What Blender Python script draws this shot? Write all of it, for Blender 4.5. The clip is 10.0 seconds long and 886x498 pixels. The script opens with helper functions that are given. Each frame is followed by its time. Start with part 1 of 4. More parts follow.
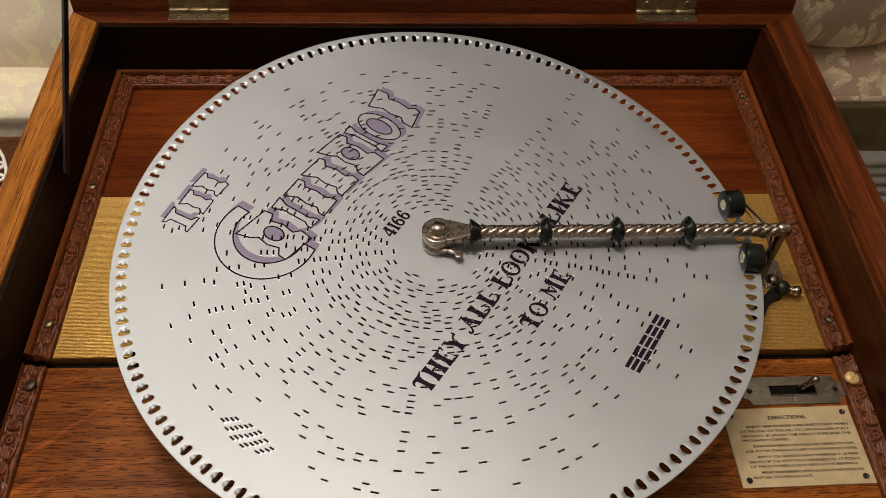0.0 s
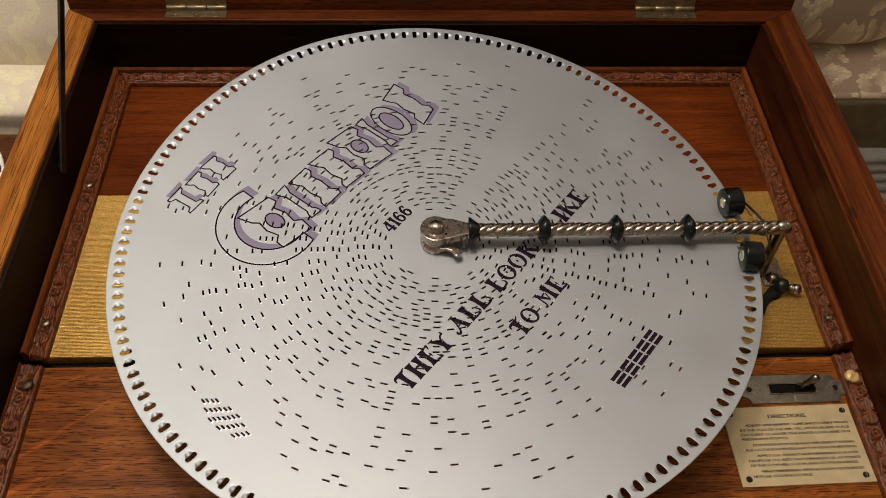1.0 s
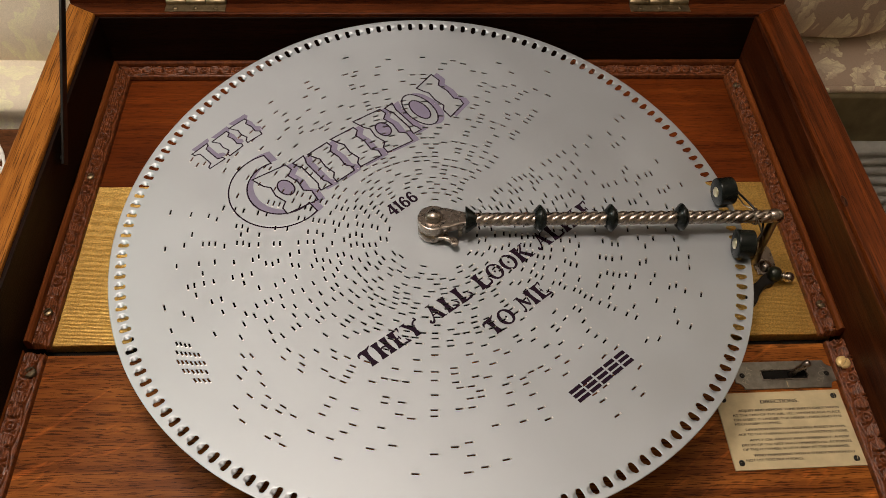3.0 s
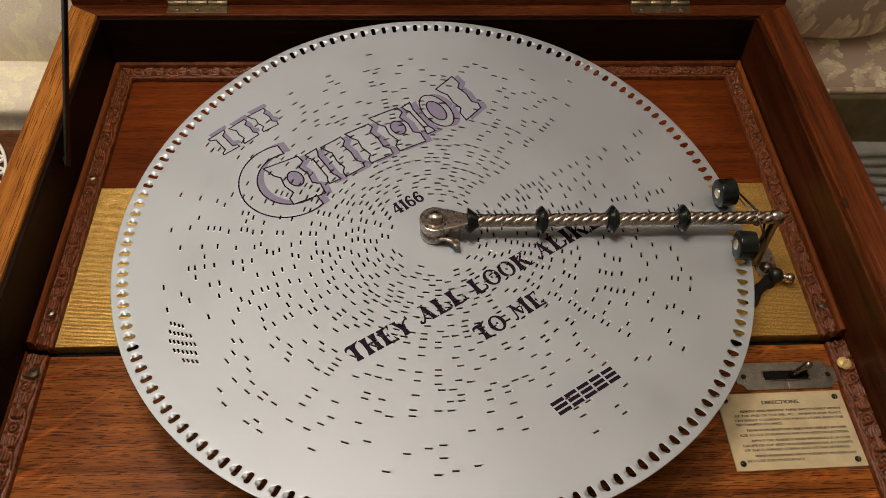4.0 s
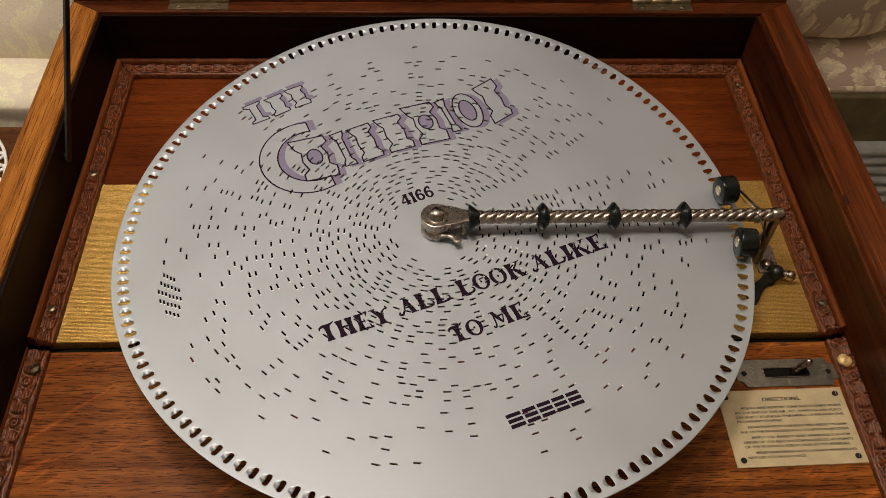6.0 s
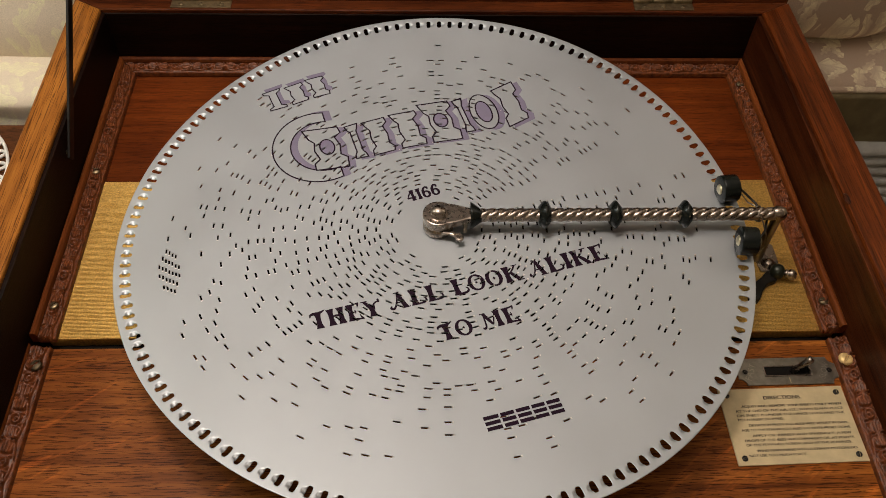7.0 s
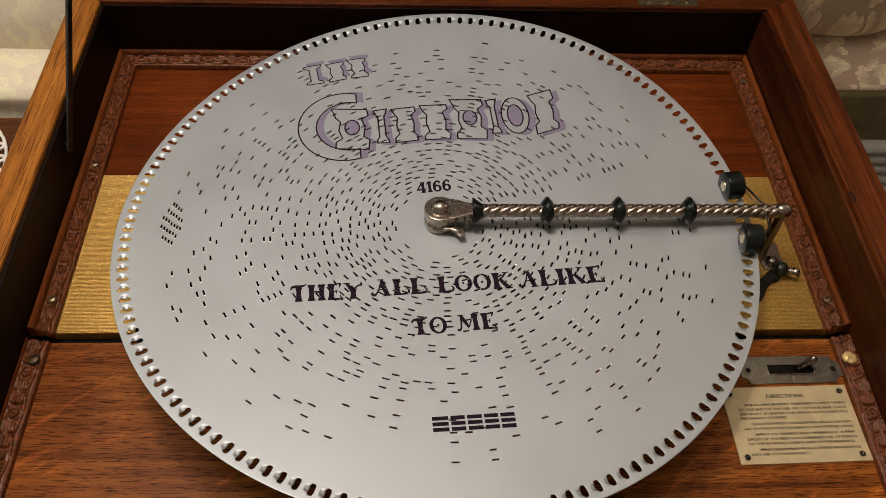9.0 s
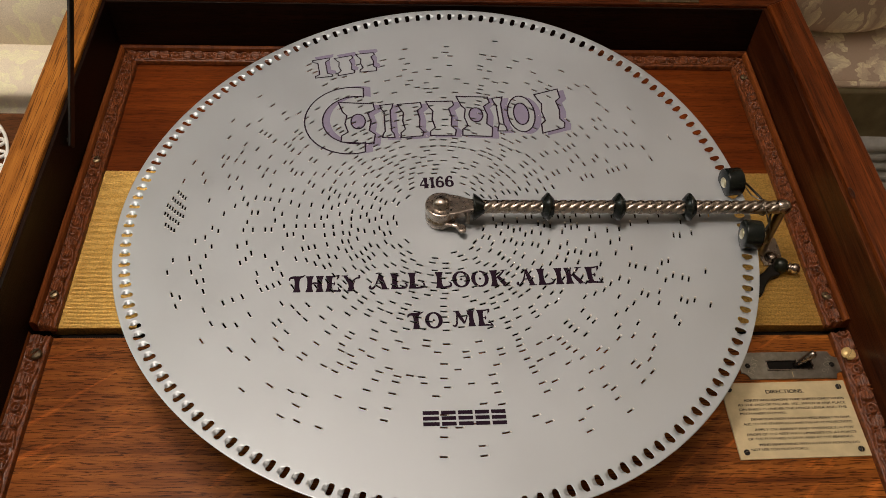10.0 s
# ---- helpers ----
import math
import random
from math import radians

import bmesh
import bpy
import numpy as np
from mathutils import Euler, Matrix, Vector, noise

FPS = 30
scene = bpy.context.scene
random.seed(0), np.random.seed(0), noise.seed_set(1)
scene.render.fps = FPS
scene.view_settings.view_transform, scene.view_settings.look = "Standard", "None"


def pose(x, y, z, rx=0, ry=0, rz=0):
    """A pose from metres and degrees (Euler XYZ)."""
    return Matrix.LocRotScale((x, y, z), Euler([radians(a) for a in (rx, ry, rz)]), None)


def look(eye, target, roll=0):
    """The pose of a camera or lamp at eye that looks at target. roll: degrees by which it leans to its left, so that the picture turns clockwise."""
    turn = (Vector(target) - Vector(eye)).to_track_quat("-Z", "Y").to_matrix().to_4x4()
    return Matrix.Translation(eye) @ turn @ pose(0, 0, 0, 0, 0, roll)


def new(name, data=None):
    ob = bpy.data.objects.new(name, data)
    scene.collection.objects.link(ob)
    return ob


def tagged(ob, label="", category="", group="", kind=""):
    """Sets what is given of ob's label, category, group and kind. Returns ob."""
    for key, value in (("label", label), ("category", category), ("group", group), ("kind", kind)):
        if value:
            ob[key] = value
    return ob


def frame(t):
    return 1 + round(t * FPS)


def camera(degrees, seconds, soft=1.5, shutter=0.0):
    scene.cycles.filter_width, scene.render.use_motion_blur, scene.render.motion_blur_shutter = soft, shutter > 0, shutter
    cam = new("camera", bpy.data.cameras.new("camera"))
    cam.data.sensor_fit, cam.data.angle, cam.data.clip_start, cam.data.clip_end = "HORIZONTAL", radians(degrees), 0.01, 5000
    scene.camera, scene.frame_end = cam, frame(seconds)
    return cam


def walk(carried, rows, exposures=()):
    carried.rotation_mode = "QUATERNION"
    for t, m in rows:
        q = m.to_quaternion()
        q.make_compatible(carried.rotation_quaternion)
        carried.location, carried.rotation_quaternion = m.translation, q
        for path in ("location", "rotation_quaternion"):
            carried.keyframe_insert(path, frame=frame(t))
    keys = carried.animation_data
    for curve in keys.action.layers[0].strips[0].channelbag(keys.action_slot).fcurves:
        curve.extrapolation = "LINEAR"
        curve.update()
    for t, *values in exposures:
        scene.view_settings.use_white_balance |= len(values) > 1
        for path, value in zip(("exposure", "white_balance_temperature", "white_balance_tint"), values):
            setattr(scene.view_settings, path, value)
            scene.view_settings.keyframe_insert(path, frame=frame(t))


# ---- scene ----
cam = camera(55.75, 10.0, soft=0.5)

# ---- camera path: a hand-held shot, nearly still ----
walk(cam, [
    (0.0, look((-0.0218, -0.4337, 0.5676), (0.0050, 0.0041, 0.0220), 2.30)),
    (0.5, look((-0.0223, -0.4312, 0.5660), (0.0049, 0.0059, 0.0199), 2.34)),
    (1.0, look((-0.0212, -0.4308, 0.5661), (0.0064, 0.0048, 0.0189), 2.32)),
    (1.5, look((-0.0199, -0.4377, 0.5686), (0.0083, -0.0024, 0.0211), 2.31)),
    (2.0, look((-0.0218, -0.4423, 0.5694), (0.0077, -0.0081, 0.0211), 2.44)),
    (2.5, look((-0.0204, -0.4429, 0.5683), (0.0085, -0.0083, 0.0203), 2.33)),
    (4.0, look((-0.0223, -0.4430, 0.5704), (0.0066, -0.0083, 0.0226), 2.30)),
    (4.5, look((-0.0230, -0.4417, 0.5698), (0.0063, -0.0070, 0.0219), 2.40)),
    (5.0, look((-0.0230, -0.4423, 0.5691), (0.0063, -0.0075, 0.0213), 2.43)),
    (5.5, look((-0.0232, -0.4439, 0.5690), (0.0064, -0.0093, 0.0211), 2.46)),
    (7.0, look((-0.0261, -0.4483, 0.5678), (0.0041, -0.0127, 0.0207), 2.71)),
    (7.5, look((-0.0243, -0.4489, 0.5671), (0.0061, -0.0141, 0.0194), 2.80)),
    (8.0, look((-0.0236, -0.4471, 0.5652), (0.0064, -0.0125, 0.0173), 2.88)),
    (8.5, look((-0.0255, -0.4458, 0.5637), (0.0048, -0.0112, 0.0158), 3.01)),
    (9.0, look((-0.0277, -0.4456, 0.5629), (0.0031, -0.0122, 0.0141), 3.14)),
    (9.5, look((-0.0283, -0.4481, 0.5636), (0.0021, -0.0152, 0.0144), 3.15)),
    (10.0, look((-0.0289, -0.4474, 0.5643), (0.0023, -0.0164, 0.0137), 3.27)),
], exposures=[(0.0, 0.0), (10.0, 0.0)])

# ---- light: an evening room with a warm ceiling lamp and two added fill lights ----
world = bpy.data.worlds.new("room_air")
scene.world = world
world.use_nodes = True
world.node_tree.nodes["Background"].inputs[0].default_value = (1.0, 0.82, 0.62, 1)
world.node_tree.nodes["Background"].inputs[1].default_value = 0.02


def lamp(name, at, power, radius, colour):
    data = bpy.data.lights.new(name, "POINT")
    data.energy, data.shadow_soft_size, data.color = power, radius, colour
    ob = new(name, data)
    ob.location = at
    return ob


lamp("ceiling_lamp_bulb", (-0.25, 0.07, 1.32), 37.0, 0.15, (1.0, 0.845, 0.735))
# added fill, no known lamp: lifts the armchair and cools the disc's left
lamp("armchair_fill_light", (-1.05, 0.22, 0.85), 10.0, 0.12, (0.87, 0.97, 0.88))
# added fill, no known lamp: brightens the sofa behind the lid
lamp("sofa_fill_light", (1.25, 0.42, 0.85), 4.0, 0.12, (1.0, 0.86, 0.70))

# ---- materials ----


class Nodes:
    """A small builder for node materials."""

    def __init__(self, name):
        self.mat = bpy.data.materials.new(name)
        self.mat.use_nodes = True
        self.tree = self.mat.node_tree
        self.bsdf = self.tree.nodes["Principled BSDF"]

    def add(self, kind, **values):
        node = self.tree.nodes.new(kind)
        for key, value in values.items():
            if key == "data_type":
                node.data_type = value
            elif key == "blend_type":
                node.blend_type = value
            elif key == "feature":
                node.feature = value
            elif key == "wave_type":
                node.wave_type = value
            elif key == "operation":
                node.operation = value
            else:
                node.inputs[key].default_value = value
        return node

    def join(self, a, out, b, into):
        self.tree.links.new(a.outputs[out], b.inputs[into])

    def coords(self, scale=(1, 1, 1), turn=(0, 0, 0), space="Object"):
        tc = self.add("ShaderNodeTexCoord")
        mp = self.add("ShaderNodeMapping", Scale=scale, Rotation=turn)
        self.join(tc, space, mp, "Vector")
        return mp

    def noise(self, co, scale, detail=4.0, rough=0.55, distort=0.0):
        n = self.add("ShaderNodeTexNoise", Scale=scale, Detail=detail, Roughness=rough, Distortion=distort)
        self.join(co, "Vector", n, "Vector")
        return n

    def ramp(self, src, out, stops):
        r = self.add("ShaderNodeValToRGB")
        while len(r.color_ramp.elements) < len(stops):
            r.color_ramp.elements.new(0.5)
        for el, (at, col) in zip(r.color_ramp.elements, stops):
            el.position = at
            el.color = (*col, 1) if len(col) == 3 else col
        self.join(src, out, r, "Fac")
        return r

    def mix(self, kind, fac, a, aout, b, bout):
        m = self.add("ShaderNodeMix", data_type="RGBA", blend_type=kind)
        if isinstance(fac, (int, float)):
            m.inputs[0].default_value = fac
        else:
            self.tree.links.new(fac.outputs[0], m.inputs[0])
        self.tree.links.new(a.outputs[aout], m.inputs[6])
        self.tree.links.new(b.outputs[bout], m.inputs[7])
        return m

    def bump(self, src, out, strength, distance):
        b = self.add("ShaderNodeBump", Strength=strength, Distance=distance)
        self.join(src, out, b, "Height")
        self.join(b, "Normal", self.bsdf, "Normal")
        return b

    def finish(self, colour=None, rough=None, metal=None, coat=None, spec=0.5):
        self.bsdf.inputs["Specular IOR Level"].default_value = spec
        if isinstance(colour, tuple):
            self.bsdf.inputs["Base Color"].default_value = (*colour, 1)
        elif colour is not None:
            self.tree.links.new(colour.outputs[2 if colour.bl_idname == "ShaderNodeMix" else 0], self.bsdf.inputs["Base Color"])
        if rough is not None:
            self.bsdf.inputs["Roughness"].default_value = rough
        if metal is not None:
            self.bsdf.inputs["Metallic"].default_value = metal
        if coat is not None:
            self.bsdf.inputs["Coat Weight"].default_value = coat
            self.bsdf.inputs["Coat Roughness"].default_value = 0.25
        return self.mat


def oak(name, along, dark, mid, light, rough=0.40, coat=0.0, fleck=0.12, pits=0.70):
    """Stained oak: streaks along one axis, dark open pores, pale ray flecks across the grain."""
    n = Nodes(name)
    long = {"x": (4.0, 130, 130), "y": (130, 4.0, 130), "z": (130, 130, 4.0)}[along]
    fine = {"x": (62, 1000, 1000), "y": (1300, 26, 1300), "z": (1300, 1300, 26)}[along]
    streak = n.noise(n.coords(long), 1.0, 6, 0.6, 0.6)
    base = n.ramp(streak, 0, [(0.28, dark), (0.5, mid), (0.74, light)])
    pores = n.noise(n.coords(fine), 1.0, 3, 0.6, 0.5)
    pore = n.ramp(pores, 0, [(0.40, (0.14, 0.09, 0.06)), (0.475, (1, 1, 1))])
    patch = n.noise(n.coords((9, 9, 9)), 1.0, 3, 0.5)
    wear = n.ramp(patch, 0, [(0.3, (0.66, 0.58, 0.52)), (0.7, (1.16, 1.13, 1.07))])
    turned = n.coords((1, 1, 1), (0, 0, -0.62 if along == "x" else 0.95))
    stretched = n.add("ShaderNodeMapping", Scale=(13, 80, 80))
    n.join(turned, "Vector", stretched, "Vector")
    rays = n.noise(stretched, 1.0, 3, 0.55, 0.9)
    rayr = n.ramp(rays, 0, [(0.585, (1, 1, 1)), (0.70, (1 + fleck * 1.6, 1 + fleck * 1.3, 1 + fleck))])
    m1 = n.mix("MULTIPLY", pits, base, 0, pore, 0)
    m2 = n.mix("MULTIPLY", 1.0, m1, 2, wear, 0)
    m3 = n.mix("MULTIPLY", 1.0, m2, 2, rayr, 0)
    n.bump(pores, 0, 0.25, 0.0006)
    return n.finish(m3, rough, 0.0, coat, 0.12)


def plain(name, colour, rough, metal=0.0, spread=0.18, scale=60.0, bump=0.15, fine=900.0, spec=0.5):
    """A plain surface with cloudy stains and a fine grain."""
    n = Nodes(name)
    cloud = n.noise(n.coords((1, 1, 1)), scale, 5, 0.6)
    lo = tuple(c * (1 - spread) for c in colour)
    hi = tuple(min(1.0, c * (1 + spread)) for c in colour)
    base = n.ramp(cloud, 0, [(0.3, lo), (0.7, hi)])
    rr = n.add("ShaderNodeMapRange")
    rr.inputs["To Min"].default_value, rr.inputs["To Max"].default_value = max(0.05, rough - 0.1), min(1, rough + 0.1)
    n.join(cloud, 0, rr, "Value")
    n.join(rr, "Result", n.bsdf, "Roughness")
    grain = n.noise(n.coords((1, 1, 1)), fine, 2, 0.5)
    n.bump(grain, 0, bump, 0.0004)
    return n.finish(base, None, metal, None, spec)


def damask(name, ground, figure, scale, vein, rough=0.8):
    """Woven damask: serrated leaves with ribs and veins in a second shade, three sizes overlapping, over a fine weave."""
    n = Nodes(name)

    def math_node(op, a, b=None):
        m = n.add("ShaderNodeMath", operation=op)
        for i, v in enumerate((a, b)):
            if isinstance(v, (int, float)):
                m.inputs[i].default_value = v
            elif v is not None:
                n.tree.links.new(v, m.inputs[i])
        return m.outputs[0]

    tc = n.add("ShaderNodeTexCoord")
    split = n.add("ShaderNodeSeparateXYZ")
    n.join(tc, "Object", split, "Vector")
    depth = math_node("ADD", split.outputs[1], math_node("MULTIPLY", split.outputs[2], 0.9))
    warp = n.add("ShaderNodeTexNoise", Scale=scale * 0.9, Detail=2.0)
    n.join(tc, "Object", warp, "Vector")
    figure_mask, line_mask = None, None
    for size, offset, long, wide in ((1.0, 0.0, 0.46, 0.21), (1.35, 3.7, 0.48, 0.19), (2.1, 8.1, 0.52, 0.17)):
        flat = n.add("ShaderNodeCombineXYZ")
        bend = math_node("MULTIPLY", math_node("SUBTRACT", warp.outputs[0], 0.5), 0.35 / scale)
        n.tree.links.new(math_node("ADD", math_node("ADD", split.outputs[0], bend), offset), flat.inputs[0])
        n.tree.links.new(math_node("ADD", depth, bend), flat.inputs[1])
        grow = n.add("ShaderNodeVectorMath", operation="SCALE")
        n.tree.links.new(flat.outputs[0], grow.inputs[0])
        grow.inputs["Scale"].default_value = scale * size
        vor = n.add("ShaderNodeTexVoronoi", feature="F1", Scale=1.0, Randomness=0.85)
        vor.voronoi_dimensions = "2D"
        n.tree.links.new(grow.outputs[0], vor.inputs["Vector"])
        off = n.add("ShaderNodeVectorMath", operation="SUBTRACT")
        n.tree.links.new(grow.outputs[0], off.inputs[0])
        n.join(vor, "Position", off, 1)
        tone = n.add("ShaderNodeSeparateXYZ")
        n.join(vor, "Color", tone, 0)
        spin = n.add("ShaderNodeVectorRotate")
        spin.rotation_type = "Z_AXIS"
        n.tree.links.new(off.outputs[0], spin.inputs["Vector"])
        n.tree.links.new(math_node("MULTIPLY", tone.outputs[0], 6.283), spin.inputs["Angle"])
        xy = n.add("ShaderNodeSeparateXYZ")
        n.tree.links.new(spin.outputs[0], xy.inputs[0])
        u = xy.outputs[0]
        v = math_node("ABSOLUTE", xy.outputs[1])
        taper = math_node("SUBTRACT", 1.0, math_node("POWER", math_node("ABSOLUTE", math_node("DIVIDE", u, long)), 2.0))
        teeth = math_node("MULTIPLY", math_node("SINE", math_node("ADD", math_node("MULTIPLY", u, 24.0), math_node("MULTIPLY", v, 9.0))), 0.22)
        inside = math_node("SUBTRACT", math_node("ADD", taper, teeth), math_node("DIVIDE", v, wide))
        mask = n.add("ShaderNodeMapRange")
        mask.inputs["From Min"].default_value, mask.inputs["From Max"].default_value = 0.0, 0.10
        n.tree.links.new(inside, mask.inputs["Value"])
        kept = math_node("GREATER_THAN", tone.outputs[1], 0.28)
        shine = math_node("ADD", 0.66, math_node("MULTIPLY", math_node("SINE", math_node("ADD", math_node("MULTIPLY", xy.outputs[1], 9.0), math_node("MULTIPLY", u, 4.0))), 0.34))
        leaf = math_node("MULTIPLY", math_node("MULTIPLY", mask.outputs[0], kept), shine)
        ribs = math_node("GREATER_THAN", math_node("SINE", math_node("SUBTRACT", math_node("MULTIPLY", u, 24.0), math_node("MULTIPLY", v, 30.0))), 0.72)
        rib = math_node("MAXIMUM", ribs, math_node("LESS_THAN", v, 0.022))
        rib = math_node("MULTIPLY", rib, leaf)
        if figure_mask is None:
            figure_mask, line_mask = leaf, rib
        else:
            keep = math_node("SUBTRACT", 1.0, figure_mask)
            line_mask = math_node("MAXIMUM", line_mask, math_node("MULTIPLY", rib, keep))
            figure_mask = math_node("MAXIMUM", figure_mask, leaf)
    amount = math_node("MULTIPLY", figure_mask, math_node("SUBTRACT", 1.0, math_node("MULTIPLY", line_mask, vein)))
    wash = n.add("ShaderNodeTexNoise", Scale=scale * 1.6, Detail=4.0)
    n.join(tc, "Object", wash, "Vector")
    amount = math_node("MULTIPLY", amount, math_node("ADD", 0.65, math_node("MULTIPLY", wash.outputs[0], 0.8)))
    shape = n.add("ShaderNodeValToRGB")
    shape.color_ramp.elements[0].color, shape.color_ramp.elements[1].color = (*ground, 1), (*figure, 1)
    n.tree.links.new(amount, shape.inputs["Fac"])
    weave = n.noise(n.coords((1, 1, 1)), 700.0, 2, 0.6)
    wr = n.ramp(weave, 0, [(0.3, (0.86, 0.86, 0.86)), (0.7, (1.08, 1.08, 1.08))])
    mm = n.mix("MULTIPLY", 1.0, shape, 0, wr, 0)
    b = n.add("ShaderNodeBump", Strength=0.12, Distance=0.001)
    n.tree.links.new(amount, b.inputs["Height"])
    n.join(b, "Normal", n.bsdf, "Normal")
    return n.finish(mm, rough, 0.0, None, 0.2)


OAK_DECK = oak("oak_deck", "x", (0.085, 0.022, 0.004), (0.225, 0.071, 0.013), (0.37, 0.135, 0.025), 0.36, 0.0, 0.50, 0.82)
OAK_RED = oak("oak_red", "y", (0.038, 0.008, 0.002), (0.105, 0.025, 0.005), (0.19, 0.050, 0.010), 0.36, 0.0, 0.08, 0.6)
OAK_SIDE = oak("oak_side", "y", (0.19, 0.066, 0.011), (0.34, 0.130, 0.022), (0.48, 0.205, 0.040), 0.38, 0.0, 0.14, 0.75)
# redder than the deck, and darkened in colour for the weaker light behind
OAK_REAR = oak("oak_rear", "x", (0.080, 0.016, 0.003), (0.132, 0.029, 0.005), (0.18, 0.045, 0.008), 0.38, 0.0, 0.10, 0.5)
OAK_BACK = oak("oak_back", "x", (0.042, 0.010, 0.003), (0.088, 0.022, 0.006), (0.14, 0.040, 0.010))
# dark stain, taken near black to hold the shade inside the case
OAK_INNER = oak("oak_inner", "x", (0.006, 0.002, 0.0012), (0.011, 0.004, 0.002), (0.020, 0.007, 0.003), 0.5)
# golden wear on a base lightened to paint the lit right face
OAK_INNER_LIT_WORN = oak("oak_inner_lit_worn", "y", (0.014, 0.004, 0.002), (0.050, 0.013, 0.004), (0.115, 0.034, 0.010))
# left lining: the wall's own shade is put into this stain too
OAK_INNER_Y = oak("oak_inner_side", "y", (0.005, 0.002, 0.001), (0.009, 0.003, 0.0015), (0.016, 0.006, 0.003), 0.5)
MOULD = plain("moulding_stain", (0.125, 0.035, 0.010), 0.36, 0.0, 0.7, 240.0, 0.35, 1400.0, 0.36)
FILLET = oak("fillet_oak", "y", (0.085, 0.024, 0.006), (0.17, 0.048, 0.012), (0.25, 0.078, 0.020), 0.4, 0.0, 0.08, 0.3)
FILLET_X = oak("fillet_oak_back", "x", (0.06, 0.016, 0.005), (0.11, 0.030, 0.008), (0.16, 0.048, 0.012), 0.4, 0.0, 0.08, 0.2)
GOLD = plain("bronze_paint", (0.60, 0.39, 0.11), 0.38, 0.78, 0.34, 620.0, 0.6, 1300.0)
SILVER = plain("silver_lacquer", (0.468, 0.505, 0.540), 0.50, 0.84, 0.025, 14.0, 0.05, 2200.0, 0.4)
TAB = plain("bent_steel", (0.75, 0.74, 0.72), 0.30, 0.9, 0.05, 200.0, 0.05)
NICKEL = plain("old_nickel", (0.34, 0.29, 0.25), 0.28, 1.0, 0.08, 260.0, 0.06)
STEEL = plain("dull_steel", (0.30, 0.28, 0.24), 0.36, 1.0, 0.2, 220.0, 0.12)
BLACK = plain("black_rubber", (0.005, 0.007, 0.006), 0.24, 0.0, 0.3, 200.0, 0.12, 900.0, 0.3)
IRON = plain("black_iron", (0.02, 0.018, 0.016), 0.38, 0.6, 0.3, 150.0, 0.2)
OLIVE_IRON = plain("olive_iron", (0.018, 0.022, 0.014), 0.36, 0.4, 0.4, 220.0, 0.2)
ENGRAVED = plain("engraved_steel", (0.42, 0.39, 0.32), 0.45, 0.8, 0.2, 300.0, 0.1)
PALE = plain("pale_brass", (0.62, 0.56, 0.40), 0.35, 0.9, 0.15, 300.0, 0.1)
BRIGHTBRASS = plain("bright_brass", (0.78, 0.56, 0.24), 0.45, 0.35, 0.15, 300.0, 0.1)
OLDBRASS = plain("darkened_brass", (0.075, 0.055, 0.030), 0.5, 0.7, 0.35, 180.0, 0.2)
DIMBRASS = plain("tarnished_brass", (0.22, 0.17, 0.10), 0.42, 0.9, 0.35, 180.0, 0.2)
INK = plain("aubergine_ink", (0.012, 0.003, 0.012), 0.6, 0.0, 0.2, 300.0, 0.05, 900.0, 0.12)
LILAC = plain("lilac_ink", (0.215, 0.192, 0.285), 0.5, 0.1, 0.05, 300.0, 0.05)
PAPER = plain("cream_plate", (0.56, 0.46, 0.27), 0.5, 0.1, 0.14, 70.0, 0.08)
PRINT = plain("brown_print", (0.016, 0.009, 0.005), 0.6, 0.0, 0.3, 500.0, 0.05)
# near black: stands for the shade in gaps and holes
GAP_SHADE = plain("gap_shade", (0.006, 0.005, 0.004), 0.7, 0.0, 0.3, 90.0, 0.2, 900.0, 0.1)
CREAM_CLOTH = damask("cream_damask", (0.85, 0.75, 0.60), (0.93, 0.87, 0.62), 17.0, 0.45)
TAUPE_CLOTH = damask("taupe_damask", (0.60, 0.46, 0.36), (1.0, 0.91, 0.70), 13.0, 0.4)
OLIVE_CLOTH = plain("olive_cloth", (0.17, 0.135, 0.070), 0.85, 0.0, 0.25, 30.0, 0.4, 600.0)
GREY_RIB = plain("grey_ribbed_cloth", (0.40, 0.40, 0.39), 0.85, 0.0, 0.15, 40.0, 0.4, 600.0)
LACE = plain("white_lace", (0.86, 0.85, 0.82), 0.8, 0.0, 0.05, 90.0, 0.3)
TABLE_WOOD = oak("table_wood", "x", (0.06, 0.02, 0.008), (0.12, 0.045, 0.016), (0.2, 0.08, 0.03))
WALL_PAINT = plain("cream_wall_paint", (0.70, 0.64, 0.50), 0.8, 0.0, 0.06, 3.0, 0.15, 200.0)
CEILING_PAINT = plain("white_ceiling_paint", (0.76, 0.74, 0.70), 0.85, 0.0, 0.04, 3.0, 0.15, 200.0)
CARPET = plain("brown_carpet", (0.16, 0.11, 0.075), 0.95, 0.0, 0.25, 50.0, 0.6, 400.0)

# ---- mesh helpers ----


def mesh_of(bm, name, smooth=False):
    me = bpy.data.meshes.new(name)
    bmesh.ops.recalc_face_normals(bm, faces=bm.faces)
    bm.to_mesh(me)
    bm.free()
    if smooth:
        me.shade_smooth()
    return me


def part(name, bm, material, parent=None, label="", smooth=False, at=None):
    me = mesh_of(bm, name, smooth) if isinstance(bm, bmesh.types.BMesh) else bm
    if not me.materials:
        me.materials.append(material)
    ob = new(name, me)
    if parent is not None:
        ob.parent = parent
    if at is not None:
        ob.matrix_basis = at
    if label:
        ob["label"] = label
    return ob


